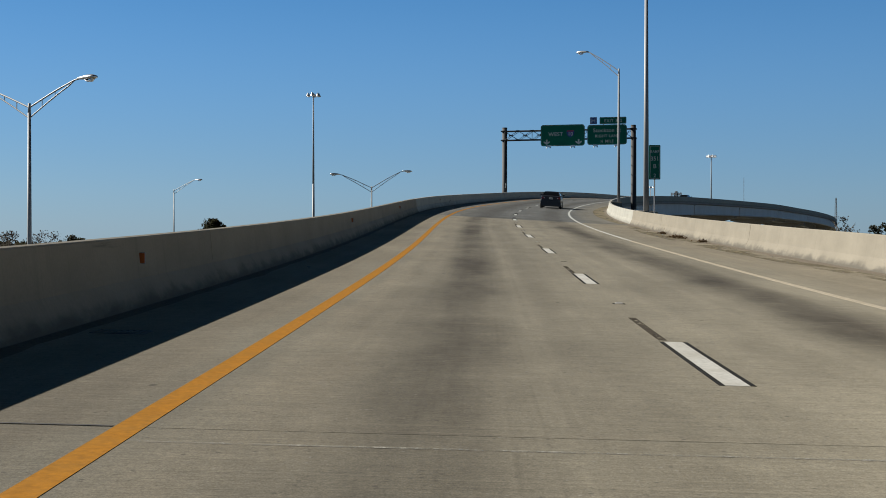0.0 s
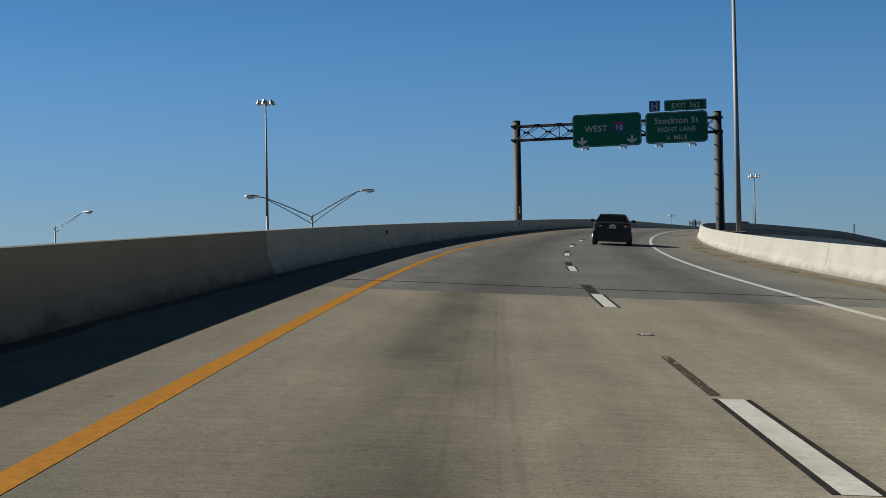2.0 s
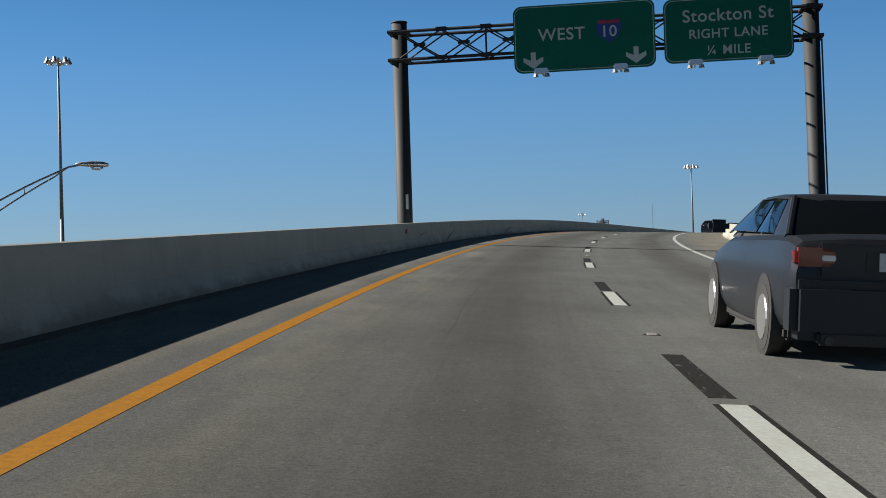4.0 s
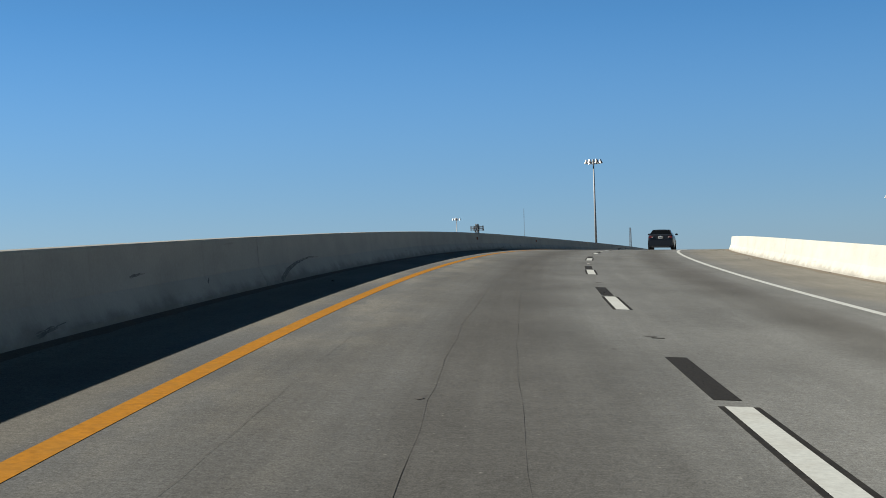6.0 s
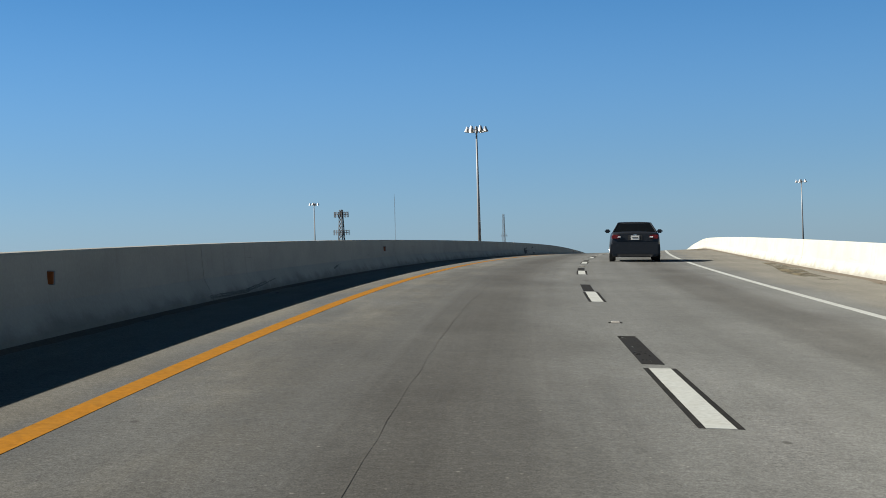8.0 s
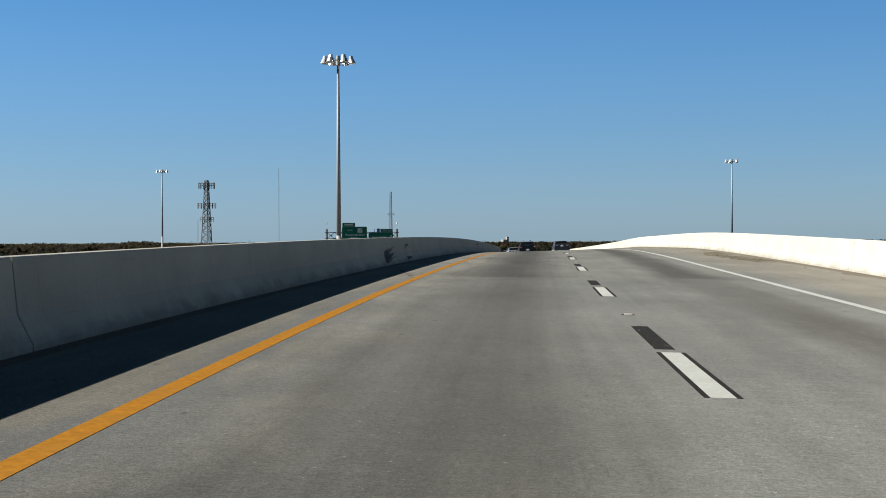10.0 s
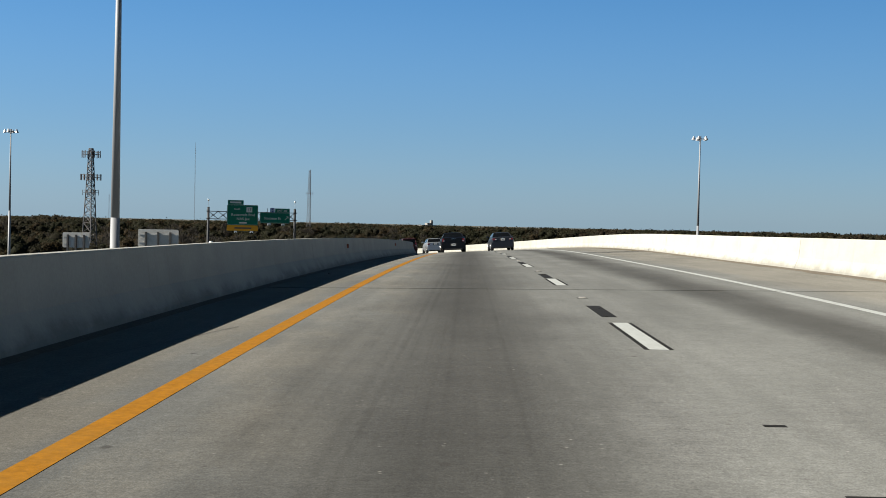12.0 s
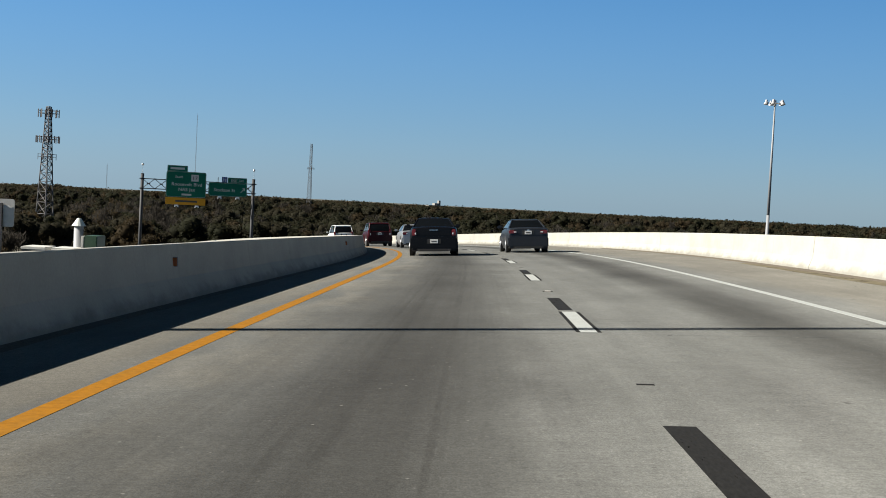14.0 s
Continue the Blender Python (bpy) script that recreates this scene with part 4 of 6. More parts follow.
# the gantry over the ramp: two boards
g1, g1_len = gantry((29.0, 183.6), (43.0, 178.4), 14.75, -3.0, 0.3, 14.35, 13.3, "steel overhead sign gantry with two green boards across the ramp", "overhead gantries")
k1 = g1_len / 14.93
s1 = sign_board(g1, 4.35 * k1, 12.5, 5.1 * k1, 2.45, -0.62, M_GREEN, 0.3)
words("WEST", 0.62, 4.35 + 1.75, -0.64, 13.65, M_SIGNWHITE, s1)
shield(s1, 4.35 + 3.45, 13.9, -0.626, 0.82, "10")
for x in (5.05, 8.75):
    down_arrow(s1, x, 12.75, -0.626, 1.0)
s2 = sign_board(g1, 9.75 * k1, 12.55, 4.5 * k1, 2.3, -0.62, M_GREEN, 0.3)
words("Stockton St", 0.62, 12.0, -0.64, 14.0, M_SIGNWHITE, s2)
words("RIGHT LANE", 0.46, 12.0, -0.64, 13.4, M_SIGNWHITE, s2)
words("¼ MILE", 0.46, 12.0, -0.64, 12.8, M_SIGNWHITE, s2)
tab = sign_board(g1, 11.15, 14.92, 3.05, 0.78, -0.62, M_GREEN, 0.1)
words("EXIT 362", 0.5, 12.7, -0.64, 15.12, M_SIGNWHITE, tab)
hosp = sign_board(g1, 10.05, 14.92, 0.8, 0.8, -0.62, M_SIGNBLUE, 0.06)
words("H", 0.72, 10.45, -0.64, 15.06, M_SIGNWHITE, hosp)
for x in (5.3, 6.9, 8.5, 10.4, 11.6, 12.8, 13.8):
    bm = bmesh.new()
    block(bm, (x - 0.04, -0.57, 12.6), (x + 0.04, -0.5, 15.5 if x > 11 else 14.85), 0.008)
    part("sign_rail", bm, M_GALV, g1)
sign_lights(g1, (5.4, 8.2, 10.8, 13.2), 12.42)
part("conduit", bar(bmesh.new(), (g1_len + 0.33, -0.18, 3.0), (g1_len + 0.33, -0.18, 13.2), 0.03, None, 6), M_DARKSTEEL, g1)
bm = bmesh.new()
block(bm, (0.29, -0.05, 7.75), (0.305, 0.05, 8.3))
part("tag_plate", bm, M_SIGNWHITE, g1, "small white plate strapped to the post").matrix_basis = Matrix.Rotation(radians(-60), 4, "Z")

# the gantry over the lower highway
g2, g2_len = gantry((176.1, 513.7), (190.5, 509.9), 11.85, GROUND_Z, 0.22, 11.2, 9.9, "steel overhead sign gantry with green boards over the lower highway", "overhead gantries")
a1 = sign_board(g2, 3.1, 8.95, 5.3, 3.45, -0.62, M_GREEN, 0.25)
words("South", 0.42, 4.8, -0.64, 11.55, M_SIGNWHITE, a1)
shield(a1, 6.9, 11.6, -0.626, 0.9, "17", True)
words("Roosevelt Blvd", 0.62, 5.85, -0.64, 10.5, M_SIGNWHITE, a1)
words("NAS Jax", 0.62, 5.85, -0.64, 9.8, M_SIGNWHITE, a1)
bm = bmesh.new()
block(bm, (5.2, -0.632, 9.2), (6.5, -0.622, 9.45), 0.003)
part("legend_bar", bm, M_SIGNWHITE, a1)
a2 = sign_board(g2, 3.1, 7.95, 5.3, 0.95, -0.62, M_SIGNYELLOW, 0.1, False)
bm = bmesh.new()
block(bm, (4.4, -0.632, 8.3), (7.3, -0.622, 8.55), 0.003)
part("legend_bar", bm, M_DARKSTEEL, a2)
a3 = sign_board(g2, 3.2, 12.4, 2.7, 0.8, -0.62, M_GREEN, 0.1)
bm = bmesh.new()
block(bm, (3.6, -0.632, 12.65), (5.5, -0.622, 12.95), 0.003)
part("legend_bar", bm, M_SIGNWHITE, a3)
b1 = sign_board(g2, 8.75, 9.35, 5.2, 1.85, -0.62, M_GREEN, 0.25)
words("Stockton St", 0.62, 10.9, -0.64, 10.0, M_SIGNWHITE, b1, squeeze=0.9)
bm = bmesh.new()
bar(bm, (13.1, -0.63, 9.95), (13.6, -0.63, 10.5), 0.05, None, 6)
bar(bm, (13.65, -0.63, 10.55), (13.3, -0.63, 10.52), 0.05, None, 6)
bar(bm, (13.65, -0.63, 10.55), (13.6, -0.63, 10.2), 0.05, None, 6)
part("arrow", bm, M_SIGNWHITE, b1)
b2 = sign_board(g2, 11.3, 11.24, 2.6, 0.7, -0.62, M_GREEN, 0.1)
words("EXIT 362", 0.42, 12.6, -0.64, 11.42, M_SIGNWHITE, b2)
b3 = sign_board(g2, 10.5, 11.24, 0.75, 0.75, -0.62, M_SIGNBLUE, 0.06)
words("H", 0.62, 10.87, -0.64, 11.38, M_SIGNWHITE, b3)
for x in (4.0, 5.9, 7.8, 10.0, 11.8, 13.8):
    bm = bmesh.new()
    block(bm, (x - 0.05, -0.57, 8.0 if x < 9 else 9.6), (x + 0.05, -0.5, 12.3 if x < 9 else 11.9), 0.008)
    part("sign_rail", bm, M_GALV, g2)
sign_lights(g2, (4.5, 7.2), 7.85)
sign_lights(g2, (10.2, 12.6), 9.25)

for x in (0.0, g2_len):
    bm = bmesh.new()
    bar(bm, (x, 0, 11.85), (x, 0, 13.0), 0.025, None, 6)
    bmesh.ops.create_uvsphere(bm, u_segments=10, v_segments=6, radius=0.17, matrix=Matrix.Translation((x, 0, 13.1)))
    part("post_finial", bm, M_ALU, g2, "small bright ball on a thin rod")

# ramp marker on the parapet
rs = thing("ramp_marker_sign", upright(23.45, 102.3, 2.35, 7.5), "tall narrow green ramp marker on a steel post", "road sign")
part("post", bar(bmesh.new(), (0, 0.05, 0), (0, 0.05, 3.9), 0.035, None, 8), M_GALV, rs)
pn = sign_board(rs, -0.3, 2.18, 0.6, 1.82, -0.02, M_GREEN, 0.04)
words("RAMP", 0.21, 0, -0.03, 3.58, M_SIGNWHITE, pn, squeeze=0.85)
words("351", 0.31, 0, -0.03, 3.18, M_SIGNWHITE, pn, squeeze=0.9)
words("B", 0.31, 0, -0.03, 2.78, M_SIGNWHITE, pn)
words("2", 0.27, 0, -0.03, 2.3, M_SIGNWHITE, pn)


def sign_back(x, y, az, z0, w, h):
    t = thing("road_sign", upright(x, y, GROUND_Z, az), "large road sign seen from its bare aluminium back", "road sign", "large road signs")
    part("sheet", panel(bmesh.new(), w, h, 0.03, 0.15, 0.0, 0.0, z0 - GROUND_Z), M_SIGNBACK, t)
    for f in (0.2, 0.5, 0.8):
        bm = bmesh.new()
        block(bm, (w * f - 0.1, -0.22, 0), (w * f + 0.1, -0.02, z0 - GROUND_Z + h * 0.85), 0.015)
        part("post", bm, M_DARKSTEEL, t, "dark steel I-beam post")
    for a, b in ((0.2, 0.5), (0.5, 0.8)):
        for za, zb in ((0.2, 0.95), (0.95, 0.2)):
            top = z0 - GROUND_Z
            part("brace", bar(bmesh.new(), (w * a, -0.12, top - 2.2 + 2.2 * za), (w * b, -0.12, top - 2.2 + 2.2 * zb), 0.05, None, 6), M_DARKSTEEL, t)
    for f in (0.25, 0.7):
        bm = bmesh.new()
        block(bm, (0.1, -0.06, z0 - GROUND_Z + h * f - 0.05), (w - 0.1, -0.005, z0 - GROUND_Z + h * f + 0.05), 0.008)
        part("rail", bm, M_SIGNBACK, t)


sign_back(138.2, 433.7, 30, 7.2, 4.1, 1.8)
sign_back(135.0, 450.5, 30, 6.6, 3.0, 1.7)
vs = thing("vent_stack", pose(147.6, 437.8, GROUND_Z), "pale steel stack with a conical cap", "stack")
part("pipe", bar(bmesh.new(), (0, 0, 0), (0, 0, 11.2), 0.33, None, 16), M_GALV, vs, "", True)
part("cap", bar(bmesh.new(), (0, 0, 11.2), (0, 0, 11.75), 0.5, 0.14, 16), M_SIGNWHITE, vs, "white conical cap")


# beside the lower highway: green box and white tops on invented bodies
M_YARDGREEN = material("green_painted_steel", (0.02, 0.06, 0.032), 0.6, grain=0.15, grain_scale=4, stain=0.4, stain_scale=1.5)
M_ROOFWHITE = material("white_roof_sheet", (0.5, 0.5, 0.47), 0.6, grain=0.08, grain_scale=6, stain=0.3, stain_scale=0.8, stain_col=(0.25, 0.24, 0.21))
green_thing = thing("green_box", pose(148.4, 436.6, GROUND_Z, 0, 0, -30), "green box with a pale end panel", "equipment unit")
part("plinth", block(bmesh.new(), (-0.6, -1.5, 0), (0.6, 1.5, 8.9), 0.05), M_GIRDER, green_thing)
part("housing", block(bmesh.new(), (-0.42, -1.2, 8.9), (0.5, 1.2, 10.6), 0.06), M_YARDGREEN, green_thing)
part("end_panel", block(bmesh.new(), (-0.62, -1.2, 8.9), (-0.425, 1.0, 10.56), 0.03), M_ROOFWHITE, green_thing, "pale end panel")
for x, y, w in ((144.2, 436.6, 1.7), (145.9, 435.6, 1.4)):
    shed = thing("white_topped_block", pose(x, y, GROUND_Z, 0, 0, -30), "low made-up block under a flat white top", "shed", "equipment sheds")
    part("wall", block(bmesh.new(), (-w / 2 + 0.05, 0.0, 0), (w / 2 - 0.05, 2.4, 9.5), 0.03), M_DARKSTEEL, shed)
    part("roof", block(bmesh.new(), (-w / 2, -0.1, 9.5), (w / 2, 2.5, 9.7), 0.03), M_ROOFWHITE, shed, "flat white sheet roof")

# ---- towers beyond the ramp ----
def lattice_tower(x, y, base, top, w0, w1, label, decks=(), sides=3, r=0.09):
    t = thing("lattice_tower", pose(x, y, base, 0, 0, 20), label, "radio tower", "towers")
    h = top - base
    corner = [(math.cos(2 * math.pi * k / sides), math.sin(2 * math.pi * k / sides)) for k in range(sides)]
    wide = lambda z: w0 + (w1 - w0) * z / h
    for c, s in corner:
        part("leg", bar(bmesh.new(), (c * w0, s * w0, 0), (c * w1, s * w1, h), r, r * 0.7, 6), M_TOWER, t)
    zs = [0.0]
    while zs[-1] < h - 0.6:
        zs.append(min(h, zs[-1] + max(1.6, wide(zs[-1]) * 1.25)))
    for a, b in zip(zs, zs[1:]):
        bm = bmesh.new()
        for k in range(sides):
            (c0, s0), (c1, s1) = corner[k], corner[(k + 1) % sides]
            wa, wb = wide(a), wide(b)
            bar(bm, (c0 * wa, s0 * wa, a), (c1 * wb, s1 * wb, b), r * 0.5, None, 4)
            bar(bm, (c1 * wa, s1 * wa, a), (c0 * wb, s0 * wb, b), r * 0.5, None, 4)
            bar(bm, (c0 * wb, s0 * wb, b), (c1 * wb, s1 * wb, b), r * 0.5, None, 4)
        part("bracing", bm, M_TOWER, t)
    for z, rad, n, tall in decks:
        bm = bmesh.new()
        m = 12
        for k in range(m):
            p0, p1 = 2 * math.pi * k / m, 2 * math.pi * (k + 1) / m
            for dz in (0.0, 0.7):
                bar(bm, (rad * math.cos(p0), rad * math.sin(p0), z - base + dz), (rad * math.cos(p1), rad * math.sin(p1), z - base + dz), 0.05, None, 4)
        for c, s in corner:
            bar(bm, (c * wide(z - base), s * wide(z - base), z - base), (c * rad, s * rad, z - base), 0.06, None, 4)
        deck = part("antenna_platform", bm, M_TOWER, t)
        for k in range(n):
            a = 2 * math.pi * (k + 0.5) / n
            bm = bmesh.new()
            m4 = Matrix.Translation((rad * 1.07 * math.cos(a), rad * 1.07 * math.sin(a), z - base)) @ Matrix.Rotation(a, 4, "Z")
            bmesh.ops.create_cube(bm, size=1.0, matrix=m4 @ Matrix.Diagonal((0.14, 0.3, tall, 1)))
            bmesh.ops.bevel(bm, geom=list(bm.edges), offset=0.03, segments=1, affect="EDGES")
            part("panel_antenna", bm, M_TOWER, deck)
    return t


lattice_tower(207.5, 696.5, GROUND_Z - 6.0, 30.0, 3.2, 0.75, "grey lattice cell tower with three antenna platforms", ((28.2, 2.6, 12, 2.2), (21.2, 2.9, 14, 1.9), (16.5, 2.2, 6, 1.7)), r=0.19)
lattice_tower(532.0, 1227.4, GROUND_Z - 6.0, 48.0, 2.4, 0.9, "distant lattice transmission tower", ((29.0, 2.6, 6, 1.5),), r=0.13)


def guyed_mast(x, y, base, top):
    t = thing("guyed_mast", pose(x, y, base), "thin far guyed radio mast", "radio mast", "masts")
    h = top - base
    bm = bmesh.new()
    for k in range(3):
        a = 2 * math.pi * k / 3
        bar(bm, (0.45 * math.cos(a), 0.45 * math.sin(a), 0), (0.45 * math.cos(a), 0.45 * math.sin(a), h), 0.06, None, 4)
    part("mast", bm, M_TOWER, t)
    bm = bmesh.new()
    z = 0.0
    while z < h - 3:
        for k in range(3):
            a, b = 2 * math.pi * k / 3, 2 * math.pi * (k + 1) / 3
            bar(bm, (0.45 * math.cos(a), 0.45 * math.sin(a), z), (0.45 * math.cos(b), 0.45 * math.sin(b), z + 3), 0.03, None, 3)
        z += 3
    part("bracing", bm, M_TOWER, t)
    return t


guyed_mast(643.3, 1789.5, GROUND_Z - 6.0, 98.0)
guyed_mast(553.3, 1840.7, GROUND_Z - 6.0, 33.0)

# pale building block on the skyline
far = thing("far_building", pose(1374, 2463, GROUND_Z - 6.0), "pale far building with a stepped roof above the woods", "building")
M_FARWALL = material("pale_render", (0.2, 0.195, 0.185), 0.9, grain=0.08, grain_scale=0.5, stain=0.2, stain_scale=0.1)
M_FARPANE = glass_material("dark_pane", (0.05, 0.06, 0.07), 0.1)
bm = bmesh.new()
block(bm, (-20, -8, 0), (14, 8, 9.5), 0.2)
block(bm, (-5, -5, 9.4), (4, 5, 13.5), 0.2)
block(bm, (5, -3, 9.4), (9, 3, 19.0), 0.2)
part("wall", bm, M_FARWALL, far)
for c in range(6):
    bm = bmesh.new()
    block(bm, (-12 + c * 4.2, -8.05, 5.5), (-10 + c * 4.2, -7.9, 7.1), 0.05)
    part("window", bm, M_FARPANE, far)

# ---- vehicles ----
M_TYRE = material("tyre_rubber", (0.02, 0.02, 0.02), 0.85, grain=0.2, grain_scale=30)
M_RIM = material("alloy_rim", (0.4, 0.41, 0.42), 0.35, 0.85, grain=0.08, grain_scale=30)
M_CARGLASS = glass_material("tinted_car_glass", (0.004, 0.005, 0.006), 0.05)
M_TAIL = glass_material("red_tail_lens", (0.14, 0.006, 0.007), 0.2)
M_CHROME = material("chrome_trim", (0.75, 0.75, 0.76), 0.12, 1.0, grain=0.03)
M_PLASTIC = material("black_plastic", (0.02, 0.02, 0.02), 0.6, grain=0.15, grain_scale=25)
M_PLATE = material("white_number_plate", (0.6, 0.61, 0.6), 0.5, grain=0.05, grain_scale=40)


def body_ring(y, w, zb, zt):
    half = [(0.0, zb), (w * 0.8, zb), (w * 0.93, zb + 0.05), (w * 0.985, zb + 0.15), (w, zb + 0.3), (w, zb + (zt - zb) * 0.62), (w * 0.985, zt - 0.16), (w * 0.95, zt - 0.06), (w * 0.88, zt - 0.012), (w * 0.45, zt + 0.012), (0.0, zt + 0.018)]
    return [(x, y, z) for x, z in half] + [(-x, y, z) for x, z in half[-2:0:-1]]


def crisp(ob, degrees=32):
    """Smooth shading with the sharp folds kept."""
    ob.data.polygons.foreach_set("use_smooth", [True] * len(ob.data.polygons))
    ob.data.set_sharp_from_angle(angle=radians(degrees))
    return ob


def pane(bm, corners, inset, lift, bulge=0.02, n=4):
    """A slightly domed sheet over four corners, drawn in at its rim and raised off the shell."""
    c = [Vector(p) for p in corners]
    mid = sum(c, Vector()) / 4
    out = (c[1] - c[0]).cross(c[3] - c[0]).normalized()
    c = [p + (mid - p) * inset for p in c]
    sheets = []
    for back in (0.0, 0.012):
        rows = []
        for i in range(n + 1):
            v = i / n
            a, b = c[0].lerp(c[3], v), c[1].lerp(c[2], v)
            rows.append([bm.verts.new(a.lerp(b, j / n) + out * (lift - back + bulge * (1 - (2 * j / n - 1) ** 2) * (1 - (2 * v - 1) ** 2))) for j in range(n + 1)])
        for i in range(n):
            for j in range(n):
                bm.faces.new((rows[i][j], rows[i][j + 1], rows[i + 1][j + 1], rows[i + 1][j]))
        sheets.append(rows)
    rim = lambda r: r[0][:-1] + [row[-1] for row in r[:-1]] + r[-1][:0:-1] + [row[0] for row in r[:0:-1]]
    f, g = rim(sheets[0]), rim(sheets[1])
    for k in range(len(f)):
        q = (k + 1) % len(f)
        bm.faces.new((f[k], g[k], g[q], f[q]))


def car(m, name, label, paint, length, w, belt, roof, suv=False, tail="wide", plate_drop=0.2):
    t = thing(name, m, label, "car", "cars on the ramp")
    hw = w / 2
    zb = 0.32 if suv else 0.24
    fold = belt - 0.36
    st = [(0.1, hw * 0.9, zb + 0.18, belt - 0.1), (0.15, hw * 0.945, zb + 0.08, belt - 0.025), (0.3, hw * 0.975, zb + 0.02, belt + 0.012), (0.75, hw * 0.995, zb, belt + 0.015), (length * 0.45, hw, zb - 0.04, belt - 0.01), (length * 0.66, hw, zb - 0.03, belt - 0.04), (length * 0.72, hw * 0.99, zb, belt - 0.08), (length * 0.88, hw * 0.96, zb + 0.02, belt - 0.19), (length * 0.97, hw * 0.86, zb + 0.08, belt - 0.3), (length, hw * 0.7, zb + 0.2, belt - 0.42)]
    crisp(part("body", loft(bmesh.new(), [body_ring(*s) for s in st]), paint, t))
    # glasshouse: lower rim on the belt, upper rim under the roof
    wb, wt, z0, z1 = hw * 0.86, hw * (0.73 if suv else 0.645), belt - 0.01, roof - 0.055
    yr0, yr1 = (0.17, 0.42) if suv else (0.62, 1.32)
    yf0, yf1 = length * 0.745, length * 0.57
    low = [(-wb, yr0, z0), (wb, yr0, z0), (wb, yf0, z0 - 0.05), (-wb, yf0, z0 - 0.05)]
    top = [(-wt, yr1, z1), (wt, yr1, z1), (wt, yf1, z1), (-wt, yf1, z1)]
    bm = bmesh.new()
    loft(bm, [[(x * 0.97, y + (0.03 if k < 2 else -0.03), z) for k, (x, y, z) in enumerate(low)], [(x * 0.97, y + (0.03 if k < 2 else -0.03), z) for k, (x, y, z) in enumerate(top)]])
    cabin = part("cabin", bm, M_PLASTIC, t, "dark cabin lining")
    rings = []
    for y, z, k in ((yr1 - 0.07, z1 - 0.035, 0.985), (yr1, z1 + 0.012, 1.0), (yr1 + 0.2, z1 + 0.03, 1.0), ((yr1 + yf1) / 2, z1 + 0.04, 1.0), (yf1 - 0.2, z1 + 0.03, 1.0), (yf1 + 0.04, z1 - 0.01, 0.985)):
        a = wt * k + 0.035
        half = [(0.0, z - 0.04), (a - 0.03, z - 0.05), (a, z - 0.035), (a - 0.02, z - 0.01), (a - 0.09, z + 0.006), (a * 0.5, z + 0.016), (0.0, z + 0.02)]
        rings.append([(x, y, zz) for x, zz in half] + [(-x, y, zz) for x, zz in half[-2:0:-1]])
    crisp(part("roof", loft(bmesh.new(), rings), paint, t))
    bm = bmesh.new()
    pane(bm, [low[0], low[1], top[1], top[0]], 0.035, 0.012, 0.035)
    crisp(part("rear_window", bm, M_CARGLASS, cabin, "dark tinted rear window"))
    bm = bmesh.new()
    pane(bm, [low[2], low[3], top[3], top[2]], 0.035, 0.012, 0.035)
    crisp(part("windscreen", bm, M_CARGLASS, cabin))
    for sx in (-1, 1):
        flank = lambda y, f: (sx * (wb + (wt - wb) * f), y, z0 + (z1 - z0) * f)
        ya, yb = (yr0 + (0.3 if suv else 0.62), yr1 + (0.22 if suv else 0.2))
        split = length * 0.43
        for b0, b1, u0, u1 in ((ya, split - 0.03, yb, split - 0.03), (split + 0.03, yf0 - 0.16, split + 0.03, yf1 - 0.02)):
            c = [flank(b0, 0.05), flank(b1, 0.05), flank(u1, 0.95), flank(u0, 0.95)]
            bm = bmesh.new()
            pane(bm, c if sx > 0 else [c[1], c[0], c[3], c[2]], 0.02, 0.014, 0.012)
            crisp(part("side_window", bm, M_CARGLASS, cabin))
        for pts in ([flank(yr0, 0.0), flank(ya - 0.02, 0.0), flank(yb - 0.02, 1.0), flank(yr1, 1.0)], [flank(yf0 - 0.12, 0.0), flank(yf0, -0.02), flank(yf1 + 0.02, 1.0), flank(yf1 - 0.05, 1.0)]):
            bm = bmesh.new()
            pane(bm, pts if sx > 0 else [pts[1], pts[0], pts[3], pts[2]], 0.0, 0.012, 0.008)
            crisp(part("pillar", bm, paint, t))
        bm = bmesh.new()
        bar(bm, (sx * wb, yr0, z0), (sx * wt, yr1, z1), 0.035, 0.03, 8)
        crisp(part("pillar", bm, paint, t))
    # rear end
    bm = bmesh.new()
    block(bm, (-hw * 0.965, -0.03, zb - 0.02), (hw * 0.965, 0.34, fold), 0.075)
    crisp(part("rear_bumper", bm, paint, t))
    bm = bmesh.new()
    block(bm, (-hw * 0.72, -0.036, zb - 0.06), (hw * 0.72, 0.1, zb + 0.06), 0.025)
    crisp(part("valance", bm, M_PLASTIC, t))
    bm = bmesh.new()
    block(bm, (-hw * (0.78 if suv else 0.7), 0.075, fold + 0.015), (hw * (0.78 if suv else 0.7), 0.13, belt - 0.05), 0.02)
    lid = crisp(part("boot_lid", bm, paint, t))
    for sx in (-1, 1):
        if suv or tail == "tall":
            x0, x1, lo, hi = hw * 0.735, hw * 0.915, belt - 0.34, belt + (0.1 if suv else -0.08)
        else:
            x0, x1, lo, hi = hw * 0.56, hw * 0.925, belt - 0.25, belt - 0.09
        bm = bmesh.new()
        block(bm, (min(sx * x0, sx * x1), 0.045, lo), (max(sx * x0, sx * x1), 0.3, hi), 0.03)
        lamp = crisp(part("tail_light", bm, M_TAIL, t, "dark red tail light"))
        bm = bmesh.new()
        xm = x0 + (x1 - x0) * 0.4
        block(bm, (min(sx * x0, sx * xm) + 0.02, 0.036, lo + 0.05), (max(sx * x0, sx * xm), 0.06, lo + 0.05 + (hi - lo) * 0.3), 0.008)
        part("reversing_light", bm, M_LENS, lamp, "clear reversing light")
